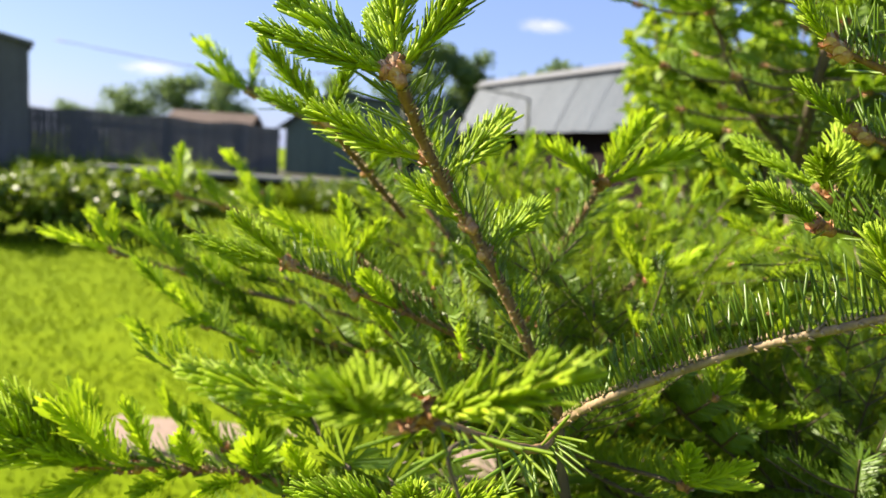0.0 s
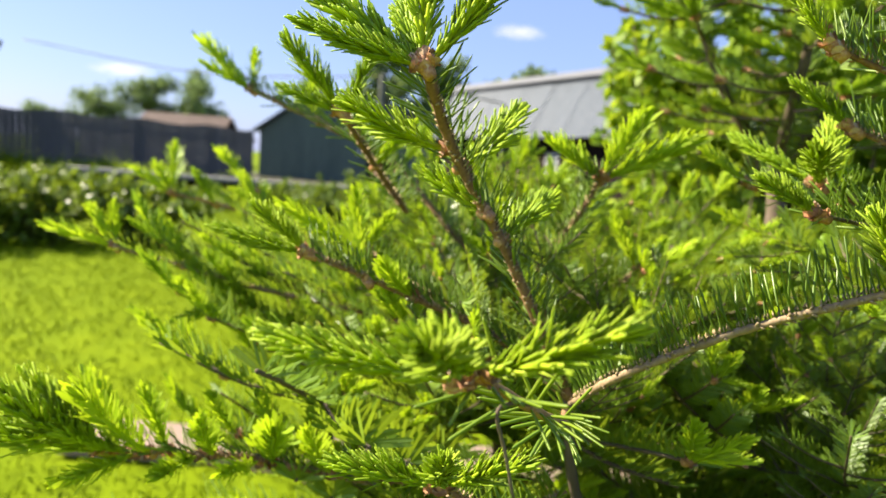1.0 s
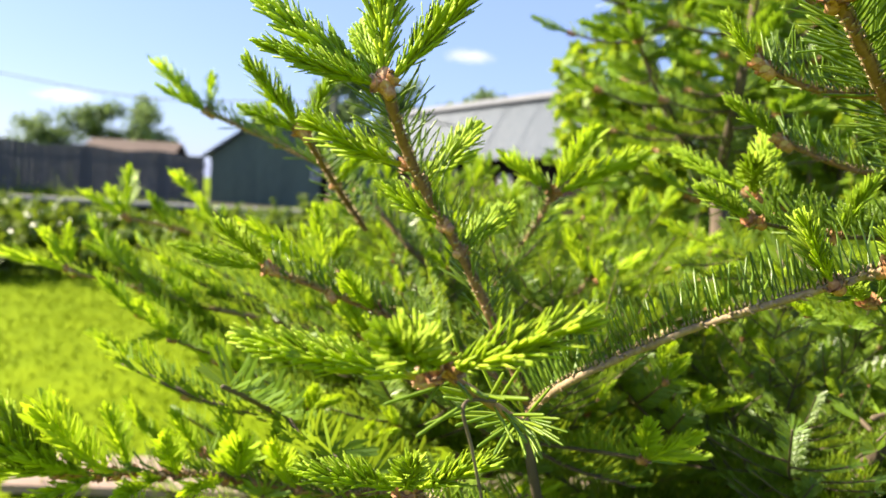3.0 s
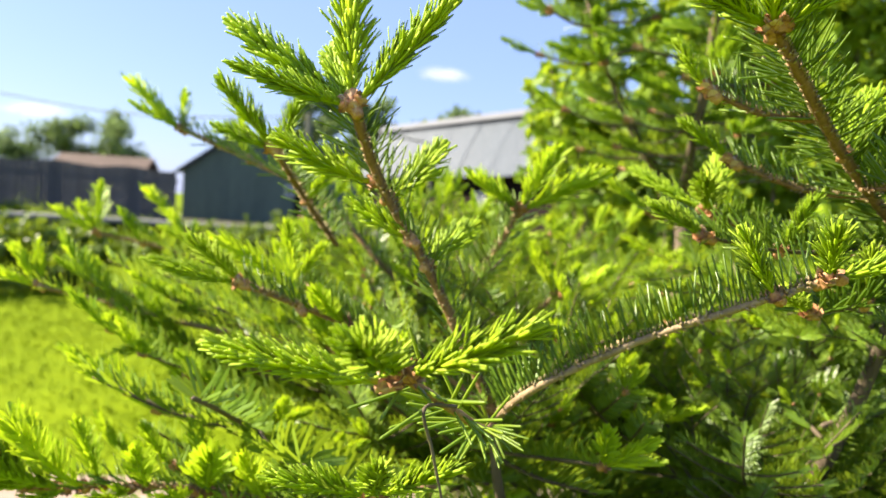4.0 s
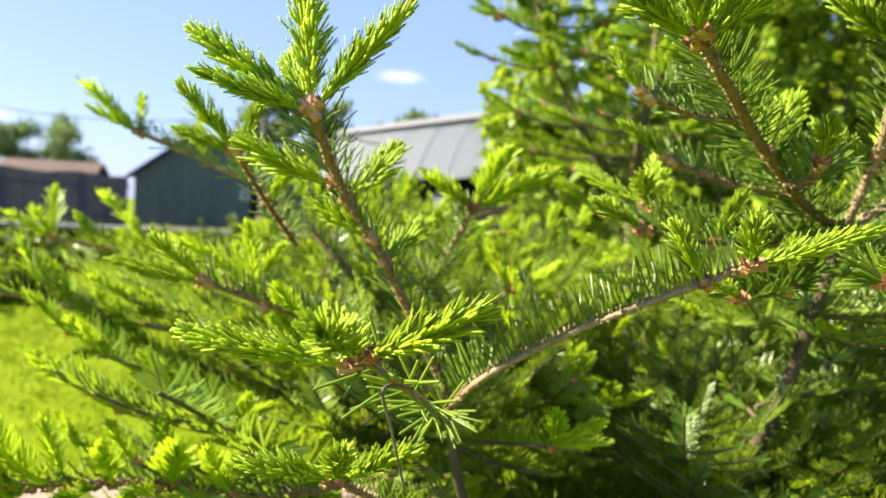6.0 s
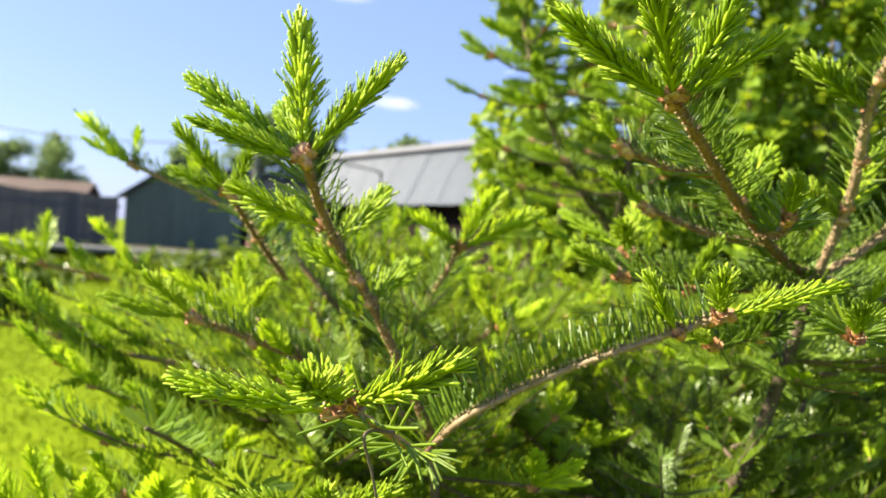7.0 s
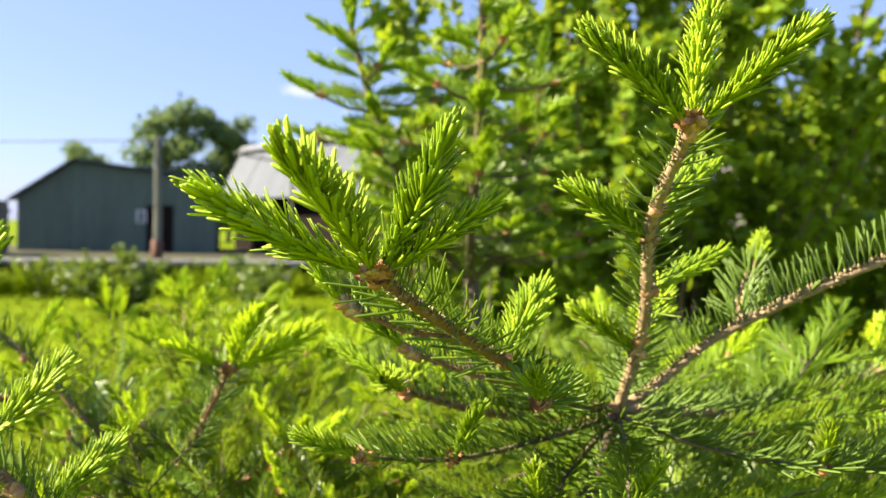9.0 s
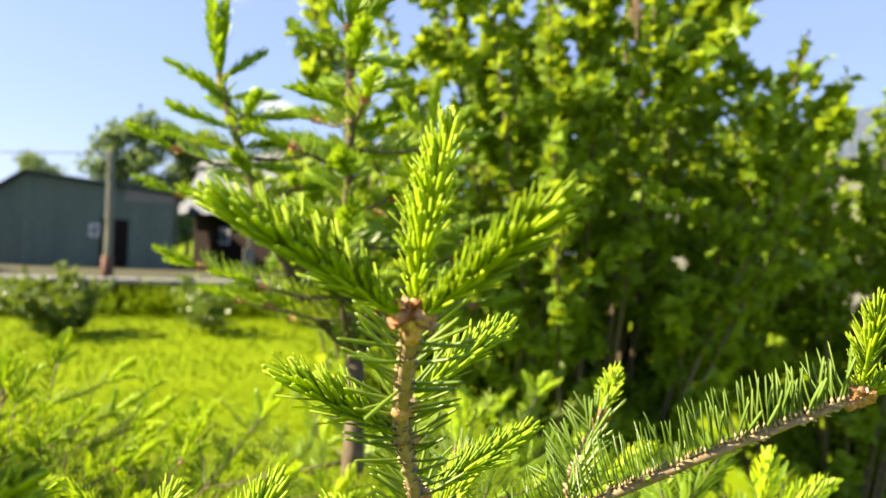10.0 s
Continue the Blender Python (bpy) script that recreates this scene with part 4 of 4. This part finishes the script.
        p = line[lo] + (line[lo + 1] - line[lo]) * (idx - lo)[:, None]
        ax = unit(line[lo + 1] - line[lo])
        o = rng.normal(0, 1, (per, 3))
        B.append(p)
        W.append(unit(unit(o) + 0.5 * ax + (0, 0, 0.1)))
        N.append(unit(rng.normal(0, 0.55, (per, 3)) + (-0.35, -0.45, 0.75)))
    B, W, N = map(np.concatenate, (B, W, N))
    near = np.argsort(B[:, 1] + rng.normal(0, 0.05, len(B)))
    mine, rest = near[:own], near[own:]
    g = Geo()
    leaf_geo(g, B[rest], W[rest], N[rest], leaf * rng.uniform(0.6, 1.2, len(rest)), leaf * 0.66 * rng.uniform(0.8, 1.2, len(rest)))
    tagged(part("foliage", g.mesh("foliage", [mat]), th), kind="stuff")
    if own:
        g = Geo()
        z = np.zeros((1, 3))
        leaf_geo(g, z, z + (0, 0, 1), z + (1, 0, 0), np.array([leaf]), np.array([leaf * 0.66]), full=True)
        one = g.mesh("leaf", [mat])
        for k in mine:
            part("leaf", one, th, along(B[k], B[k] + W[k], N[k], rng.uniform(0.65, 1.2)))
    return th


M_FADED = solid_material("faded_blossom", [(0.3, (0.26, 0.15, 0.11)), (0.7, (0.48, 0.32, 0.25))], 0.8, 60, 0.3)


def flower_heads(bush, count, lo, hi, seed):
    rng = np.random.default_rng(seed)
    g = Geo()
    n = 130
    s = rng.random(n)
    a = rng.uniform(0, 6.28, n)
    r = 0.026 * (1 - s) * rng.uniform(0.4, 1, n)
    p = np.stack([r * np.cos(a), r * np.sin(a), 0.11 * s], 1)
    w = np.stack([np.cos(a), np.sin(a), np.full(n, 0.8)], 1)
    needles_into(g, p, w, rng.normal(0, 1, (n, 3)), np.full(n, 0.011), np.full(n, 0.006), np.zeros(n), False, (0, 0))
    tube_into(g, np.array([(0, 0, -0.10), (0, 0, 0.0), (0, 0, 0.11)]), np.array((0.0022, 0.0016, 0.0008)), 5)
    me = g.mesh("flower_head", [M_FADED])
    for i in range(count):
        at = Vector((rng.uniform(*lo), rng.uniform(-0.45, 0.1), rng.uniform(*hi)))
        part("flower_head", me, bush, Matrix.Translation(at) @ pose(0, 0, 0, rng.uniform(-20, 20), rng.uniform(-20, 20), rng.uniform(0, 360)))


bush_a = shrub("lilac_bush", (1.50, 2.25, 0.0), "tall broadleaf garden bush with sunlit green leaves", "bush", 2.46, 1.05, 60, 72000, 0.051, 301, M_LEAF, 260, depth=0.7)
bush_b = shrub("lilac_bush", (2.85, 2.4, 0.0), "tall broadleaf garden bush with darker leaves", "bush", 2.02, 1.0, 38, 38000, 0.046, 302, M_LEAF, 0, depth=0.7)
flower_heads(bush_a, 14, (-0.4, 0.8), (1.92, 2.22), 81)
flower_heads(bush_b, 9, (-0.8, 0.6), (1.66, 1.86), 82)
shrub("currant_bush", (0.90, 2.2, 0.0), "slender bush with pale yellow-green backlit leaves", "bush", 1.8, 0.55, 20, 5600, 0.05, 303, M_LEAF, 0)
shrub("garden_shrub", (-1.3, 9.2, 0.0), "rounded dense dark green shrub on the lawn", "bush", 0.74, 0.72, 34, 7000, 0.065, 304, M_HEDGE, 0, "garden shrubs")
for i, (x, y, h) in enumerate(((-4.6, 6.3, 0.76), (-3.8, 6.5, 0.72), (-5.6, 6.2, 0.8), (-3.0, 7.0, 0.62), (-4.2, 7.3, 0.7))):
    shrub("garden_shrub", (x, y, 0.0), "dark green currant shrub at the lawn edge", "bush", h, 0.7, 18, 3200, 0.085, 310 + i, M_HEDGE, 0, "garden shrubs")
for i, (x, y, h) in enumerate(((0.3, 9.5, 0.7), (1.5, 10.5, 0.8), (2.8, 9.0, 0.75), (-2.6, 11.4, 0.6), (4.4, 9.5, 0.9), (-6.5, 11.5, 0.6))):
    shrub("garden_shrub", (x, y, 0.0), "loose green garden shrub in rough grass", "bush", h, 0.7, 10, 1100, 0.08, 320 + i, M_HEDGE, 0, "garden shrubs")


def tree(place, height, wide, seed, label):
    rng = np.random.default_rng(seed)
    th = thing("broadleaf_tree", place, label, "tree", "trees beyond the sheds")
    g = Geo()
    line = spline([(0, 0, -0.2), (0.1, 0, height * 0.35), (rng.normal(0, 0.2), 0, height * 0.85)], 8)
    tube_into(g, line, np.linspace(0.035, 0.01, len(line)) * height * 0.6, 8, 0, 0.1, rng)
    ends = []
    for i in range(26):
        p = line[rng.integers(len(line) // 4, len(line))]
        a = rng.uniform(0, 6.28)
        e = p + np.array((math.cos(a) * wide * 0.5, math.sin(a) * wide * 0.4, height * rng.uniform(0.02, 0.22))) * rng.uniform(0.45, 1.05)
        e[2] = min(e[2], height * 0.98)
        tube_into(g, spline([p, (p + e) / 2 + (0, 0, 0.1), e], 4), np.linspace(0.008, 0.003, 9) * height, 5)
        ends += [e, (p + e) / 2]
    part("trunk", g.mesh("trunk", [M_BARK]), th)
    c = Geo()
    for e in ends:
        n = 115
        o = unit(rng.normal(0, 1, (n, 3))) * rng.random((n, 1)) ** 0.45 * np.array((0.22, 0.22, 0.18)) * wide
        leaf_geo(c, e + o, rng.normal(0, 1, (n, 3)), rng.normal(0, 0.5, (n, 3)) + (0, 0, 1), np.full(n, height * 0.050) * rng.uniform(0.6, 1.3, n), np.full(n, height * 0.033))
    tagged(part("crown", c.mesh("crown", [M_HAZY_LEAF]), th), kind="stuff")


for i, (x, y, h, w) in enumerate(((-4.5, 46, 8.3, 4.1), (-0.9, 47, 7.9, 3.3), (3.6, 49, 7.9, 3.6), (-9.8, 47, 5.7, 3.0), (-16.6, 46, 5.6, 3.7), (-19.9, 46, 5.1, 3.4), (-23.2, 46, 4.4, 3.0), (-18.2, 47, 3.4, 3.0), (-27.0, 47, 3.0, 3.0), (7.0, 52, 7.5, 5.0))):
    tree((x, y, 0.0), h, w, 400 + i, "leafy green tree standing beyond the sheds")


# ---- sheds, fence and posts ----
# weathered dark wood, its colour lifted to include the veil of haze
M_DARKWOOD = solid_material("hazed_weathered_boards", [(0.2, (0.060, 0.058, 0.052)), (0.5, (0.108, 0.106, 0.096)), (0.8, (0.175, 0.170, 0.155))], 0.85, 12, 0.5, (6, 6, 0.4))
M_GREENWALL = solid_material("faded_green_sheeting", [(0.2, (0.065, 0.095, 0.072)), (0.5, (0.103, 0.140, 0.105)), (0.8, (0.140, 0.188, 0.140))], 0.7, 5, 0.3, (4, 4, 0.5))
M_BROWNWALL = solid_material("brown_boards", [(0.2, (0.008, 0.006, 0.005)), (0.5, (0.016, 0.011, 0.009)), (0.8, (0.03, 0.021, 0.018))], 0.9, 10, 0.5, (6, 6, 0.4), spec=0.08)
M_ZINC = solid_material("dull_zinc_roof", [(0.2, (0.042, 0.054, 0.072)), (0.5, (0.064, 0.081, 0.106)), (0.8, (0.094, 0.115, 0.146))], 0.6, 3, 0.15, (3, 0.4, 0.4), 0.1)
M_CAP = solid_material("bright_ridge_cap", [(0.3, (0.120, 0.123, 0.126)), (0.7, (0.180, 0.183, 0.186))], 0.5, 6, 0.1, metal=0.2)
M_REDROOF = solid_material("rusty_brown_roof", [(0.2, (0.055, 0.035, 0.027)), (0.5, (0.095, 0.065, 0.05)), (0.8, (0.14, 0.10, 0.08))], 0.8, 5, 0.3)
M_POST = solid_material("grey_wood", [(0.2, (0.085, 0.088, 0.066)), (0.5, (0.145, 0.15, 0.115)), (0.8, (0.225, 0.23, 0.18))], 0.85, 14, 0.5, (4, 4, 0.5))
M_PLANK = solid_material("silvered_plank", [(0.2, (0.13, 0.125, 0.11)), (0.8, (0.26, 0.25, 0.23))], 0.75, 14, 0.3, (0.4, 4, 4))
M_RUST = solid_material("rusty_steel", [(0.2, (0.06, 0.03, 0.02)), (0.8, (0.16, 0.08, 0.05))], 0.7, 30, 0.3, metal=0.3)
M_WHITE = solid_material("white_paint", [(0.3, (0.66, 0.66, 0.64)), (0.7, (0.8, 0.8, 0.78))], 0.6, 20, 0.1)
M_GLASS, gn, gl, gp = nodes_of("window_glass")
gp.inputs["Base Color"].default_value = (0.10, 0.12, 0.13, 1)
gp.inputs["Roughness"].default_value = 0.08
gp.inputs["Metallic"].default_value = 0.0
gp.inputs["Specular IOR Level"].default_value = 0.9


def boarded(th, x0, x1, y, z0, tops, step, mat, rng, name="board", thick=0.03):
    """Upright boards side by side; tops gives the wall's height at an x."""
    n = int((x1 - x0) / step)
    for i in range(n):
        a, b = x0 + i * step, x0 + (i + 1) * step - 0.012
        g = Geo()
        dy = rng.uniform(0, 0.012)
        ha, hb = tops(a), tops(b)
        prism_into(g, [(a, z0), (b, z0), (b, hb), (a, ha)], y - thick + dy, y + dy)
        part(name, g.mesh(name, [mat], False), th)


def green_shed():
    th = thing("garden_shed", (0, 0, 0), "dark green gabled shed with a low pitched roof", "shed")
    rng = np.random.default_rng(50)
    xl, xp, xr, y0, y1 = -7.6, -5.8, -0.95, 28.0, 33.0
    zl, zp, zr = 1.95, 3.28, 2.80
    top = lambda x: zl + (zp - zl) * (x - xl) / (xp - xl) if x < xp else zp + (zr - zp) * (x - xp) / (xr - xp)
    g = Geo()
    prism_into(g, [(xl, 0), (xr, 0), (xr, zr - 0.05), (xp, zp - 0.05), (xl, zl - 0.05)], y0, y1)
    part("wall", g.mesh("wall", [M_GREENWALL], False), th)
    boarded(th, xl, xr, y0 - 0.002, 0.0, lambda x: top(x) - 0.06, 0.22, M_GREENWALL, rng, "panel", 0.02)
    for a, b, za, zb in ((xl - 0.25, xp, zl - 0.17, zp), (xp, xr + 0.3, zp, zr - 0.03)):
        g = Geo()
        prism_into(g, [(a, za), (b, zb), (b, zb + 0.06), (a, za + 0.06)], y0 - 0.3, y1 + 0.3)
        part("roof", g.mesh("roof", [M_ZINC], False), th)
    g = Geo()
    prism_into(g, [(-2.6, top(-2.6) - 0.52), (xr, zr - 0.40), (xr, zr - 0.08), (-2.6, top(-2.6) - 0.08)], y0 - 0.06, y0 - 0.028)
    part("fascia", g.mesh("fascia", [M_PLANK], False), th, None, "pale weathered fascia board")
    # a flat near-black slab gives the doorway the dark of a recess
    g = Geo()
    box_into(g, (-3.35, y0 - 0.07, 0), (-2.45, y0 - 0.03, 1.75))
    part("door", g.mesh("door", [M_BROWNWALL], False), th, None, "dark brown slab standing for the shaded doorway")
    g = Geo()
    box_into(g, (-3.72, y0 - 0.07, 1.1), (-3.38, y0 - 0.03, 1.55))
    w = part("window", g.mesh("window", [M_WHITE], False), th)
    g = Geo()
    box_into(g, (-3.68, y0 - 0.08, 1.14), (-3.42, y0 - 0.072, 1.51))
    part("pane", g.mesh("pane", [M_GLASS], False), w)


green_shed()


def barn():
    th = thing("barn", (0, 0, 0), "long barn with dark walls and a grey metal roof", "barn")
    rng = np.random.default_rng(51)
    turn = pose(-1.11, 34.0, 0, 0, 0, -61.2)
    ln, dep, ze, zr, half = 15.2, 2.4, 2.25, 4.65, 1.27
    g = Geo()
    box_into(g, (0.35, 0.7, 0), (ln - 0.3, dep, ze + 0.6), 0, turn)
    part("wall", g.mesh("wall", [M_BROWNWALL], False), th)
    slope = math.hypot(half, zr - ze)
    tilt = math.degrees(math.atan2(zr - ze, half))
    g = Geo()
    xs = np.linspace(0, 1.02, 37)
    for z in (0.0, -0.012):
        hs = 0.016 * np.cos(xs * 2 * math.pi / 0.17) + z
        row = [(x, y, h) for y in (0, slope) for x, h in zip(xs, hs)]
        g.add(row, [t for k in range(36) for t in ((k, k + 1, k + 38), (k, k + 38, k + 37))])
    sheet = g.mesh("roof_sheet", [M_ZINC], False)
    for i in range(int(ln / 1.0)):
        part("roof_sheet", sheet, th, turn @ pose(i * 1.0, 0, ze + rng.uniform(-0.012, 0.012) + 0.02 * (i % 2), tilt, 0, 0))
        part("roof_sheet", sheet, th, turn @ pose(i * 1.0, half * 2, ze + 0.02 * (i % 2), 180 - tilt, 0, 0))
    g = Geo()
    prism_into(g, [(half - 0.3, zr - 0.14), (half, zr + 0.14), (half + 0.3, zr - 0.14)], -0.1, ln + 0.1, "x")
    part("ridge_cap", g.mesh("ridge_cap", [M_CAP], False), th, turn, "pale sheet-metal ridge cap")
    for x, w in ((0.35, 0.12), (ln - 0.3, 0.12)):
        g = Geo()
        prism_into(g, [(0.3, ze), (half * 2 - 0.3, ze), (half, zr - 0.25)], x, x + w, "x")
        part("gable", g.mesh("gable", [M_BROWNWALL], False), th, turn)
    for x in (2.75, 8.4):
        g = Geo()
        box_into(g, (x, 0.64, 1.0), (x + 0.75, 0.695, 1.72))
        w = part("window", g.mesh("window", [M_WHITE], False), th, turn)
        for a in (0.06, 0.40):
            g = Geo()
            box_into(g, (x + a, 0.625, 1.06), (x + a + 0.29, 0.638, 1.66))
            part("pane", g.mesh("pane", [M_GLASS], False), w)


barn()


def fence():
    th = thing("board_fence", (0, 0, 0), "tall weathered dark board fence with upright planks", "fence")
    rng = np.random.default_rng(52)
    boarded(th, 0.0, 8.4, 0.0, 0.0, lambda x: 1.66 + 0.04 * math.sin(x * 3), 0.16, M_DARKWOOD, rng)
    for i in range(4):
        g = Geo()
        box_into(g, (0.1 + i * 2.25, 0.02, -0.1), (0.24 + i * 2.25, 0.16, 1.6))
        part("post", g.mesh("post", [M_DARKWOOD], False), th)
    for z in (0.4, 1.3):
        g = Geo()
        box_into(g, (0, 0.015, z), (8.4, 0.06, z + 0.09))
        part("rail", g.mesh("rail", [M_DARKWOOD], False), th)
    th.matrix_basis = pose(-12.3, 17.0, 0, 0, 0, 45)


fence()


def house_with_roof(name, label, x0, x1, y0, y1, ze, zr, wall, roof, over=0.3, ridge="y"):
    """A small gabled building; the ridge runs along the given axis."""
    th = thing(name, ((x0 + x1) / 2, y0, 0), label, "shed" if name != "house" else "house")
    o = -Vector(th.location)
    g = Geo()
    if ridge == "y":
        xm = (x0 + x1) / 2
        prism_into(g, [(x0, 0), (x1, 0), (x1, ze), (xm, zr - 0.05), (x0, ze)], y0, y1)
    else:
        ym = (y0 + y1) / 2
        prism_into(g, [(y0, 0), (y1, 0), (y1, ze), (ym, zr - 0.05), (y0, ze)], x0, x1, "x")
    part("wall", g.mesh("wall", [wall], False), th, Matrix.Translation(o))
    a0, a1 = (x0, x1) if ridge == "y" else (y0, y1)
    c0, c1 = (y0, y1) if ridge == "y" else (x0, x1)
    am = (a0 + a1) / 2
    k = (zr - ze) / (am - a0)
    for s in (-1, 1):
        e = am + s * (am - a0 + over)
        ez = ze - k * over
        g = Geo()
        prism_into(g, [(e, ez), (am, zr), (am, zr + 0.09), (e, ez + 0.09)], c0 - over, c1 + over, ridge)
        part("roof", g.mesh("roof", [roof], False), th, Matrix.Translation(o))
    return th


old_house = house_with_roof("house", "tall dark timber house end beside the fence", -16.0, -10.3, 16.0, 21.0, 2.95, 3.5, M_DARKWOOD, M_DARKWOOD, 0.1)
# turned so that its side runs straight away from the garden
old_house.matrix_basis = Matrix.Translation((-10.3, 16.0, 0)) @ Matrix.Rotation(radians(36), 4, "Z") @ Matrix.Translation((-2.85, 0, 0))
house_with_roof("small_shed", "small shed with a rusty brown roof", -10.2, -7.75, 22.8, 25.4, 1.25, 1.98, M_DARKWOOD, M_REDROOF, 0.25, "x")
house_with_roof("house", "neighbouring house with a grey roof behind the bush", 13.2, 21.0, 11.0, 18.0, 3.6, 5.4, M_DARKWOOD, M_ZINC, 0.4)


def pole(place, height, label, arm):
    th = thing("lamp_post" if arm else "utility_pole", place, label, "post")
    rng = np.random.default_rng(int(height * 10))
    g = Geo()
    line = spline([(0, 0, -0.2), (0.01, 0, height * 0.5), (-0.02, 0, height)], 5)
    tube_into(g, line, np.linspace(0.098, 0.078, len(line)) if not arm else np.linspace(0.06, 0.045, len(line)), 9, 0, 0.04, rng)
    part("post", g.mesh("post", [M_POST], False), th)
    if arm:
        g = Geo()
        tube_into(g, spline([(0, 0, height - 0.05), (-0.2, 0, height + 0.06), (-1.7, 0, height + 0.28)], 5), np.full(11, 0.032), 7)
        part("arm", g.mesh("arm", [M_POST]), th)
        g = Geo()
        box_into(g, (-0.16, -0.14, 0), (0.16, 0.14, height * 0.33))
        part("footing", g.mesh("footing", [M_POST], False), th)
    else:
        g = Geo()
        tube_into(g, np.array([(0, 0, 0.0), (0, 0, 0.35), (0, 0, 0.7)]), np.full(3, 0.13), 9)
        part("collar", g.mesh("collar", [M_RUST]), th, None, "rusty brown steel footing")


pole((-1.77, 17.0, 0.0), 3.0, "weathered grey wooden pole on a rusty footing", False)
pole((1.48, 22.0, 0.0), 2.95, "thin grey lamp post with a long side arm", True)


def bench():
    th = thing("plank_bench", (-2.6, 12.0, 0.0), "long low bench of silvered planks on dark trestles", "bench")
    for i in range(4):
        for j in range(2):
            g = Geo()
            box_into(g, (-0.98, -0.14, -0.03), (0.98, 0.14, 0.03))
            part("plank", g.mesh("plank", [M_PLANK], False), th, pose(-3.1 + i * 2.0, -0.15 + j * 0.3, 0.49, 0, 0, 0.4 * (i % 2)))
    for i in range(7):
        g = Geo()
        box_into(g, (-0.06, -0.22, -0.03), (0.06, 0.22, 0.46))
        part("trestle", g.mesh("trestle", [M_DARKWOOD], False), th, pose(-3.9 + i * 1.3, 0, 0))
    g = Geo()
    box_into(g, (-4.0, 0.16, 0.02), (3.8, 0.2, 0.44))
    part("back_board", g.mesh("back_board", [M_BROWNWALL], False), th)


bench()


def wire(a, b, sag):
    m = [(a[i] + b[i]) / 2 for i in range(3)]
    m[2] -= sag
    g = Geo()
    tube_into(g, spline([a, m, b], 14), np.full(29, 0.011), 5)
    tagged(new("overhead_wire", g.mesh("overhead_wire", [M_RUST])), "thin dark overhead wire across the sky", "wire")


wire((-10.9, 18.0, 3.35), (-1.77, 17.0, 2.95), 0.35)


# ---- clouds: a far plain backdrop ----
def cloud(place, wide, high, seed):
    mat, n, l, p = nodes_of("cloud_vapour")
    tc, mp = n.new("ShaderNodeTexCoord"), n.new("ShaderNodeMapping")
    gr, tex = n.new("ShaderNodeTexGradient"), n.new("ShaderNodeTexNoise")
    gr.gradient_type = "SPHERICAL"
    l.new(tc.outputs["Object"], gr.inputs["Vector"])
    mp.inputs["Location"].default_value = (seed, seed * 0.7, 0)
    l.new(tc.outputs["Object"], mp.inputs["Vector"])
    l.new(mp.outputs[0], tex.inputs["Vector"])
    tex.inputs["Scale"].default_value = 3.4
    tex.inputs["Distortion"].default_value = 2.2
    tex.inputs["Detail"].default_value = 7
    m = n.new("ShaderNodeMath")
    m.operation = "MULTIPLY"
    l.new(gr.outputs["Fac"], m.inputs[0])
    l.new(tex.outputs["Fac"], m.inputs[1])
    r = ramp_of(n, [(0.16, (0, 0, 0)), (0.52, (0.8, 0.8, 0.8))])
    l.new(m.outputs[0], r.inputs[0])
    em, tr, mx = n.new("ShaderNodeEmission"), n.new("ShaderNodeBsdfTransparent"), n.new("ShaderNodeMixShader")
    em.inputs[0].default_value = (1, 1, 1, 1)
    em.inputs[1].default_value = 0.42
    l.new(r.outputs[0], mx.inputs[0])
    l.new(tr.outputs[0], mx.inputs[1])
    l.new(em.outputs[0], mx.inputs[2])
    l.new(mx.outputs[0], n["Material Output"].inputs["Surface"])
    g = Geo()
    g.add([(-1, 0, -1), (1, 0, -1), (1, 0, 1), (-1, 0, 1)], [(0, 1, 2), (0, 2, 3)])
    ob = new("cloud", g.mesh("cloud", [mat], False))
    ob.matrix_basis = Matrix.Translation(place) @ Matrix.Diagonal((wide, 1, high, 1))
    tagged(ob, "small white fair-weather cloud in a blue sky", "cloud", kind="structure")


cloud((118, 1500, 283), 85, 24, 3.0)
cloud((-5, 1500, 500), 110, 28, 8.0)
cloud((-700, 1500, 150), 110, 26, 5.0)
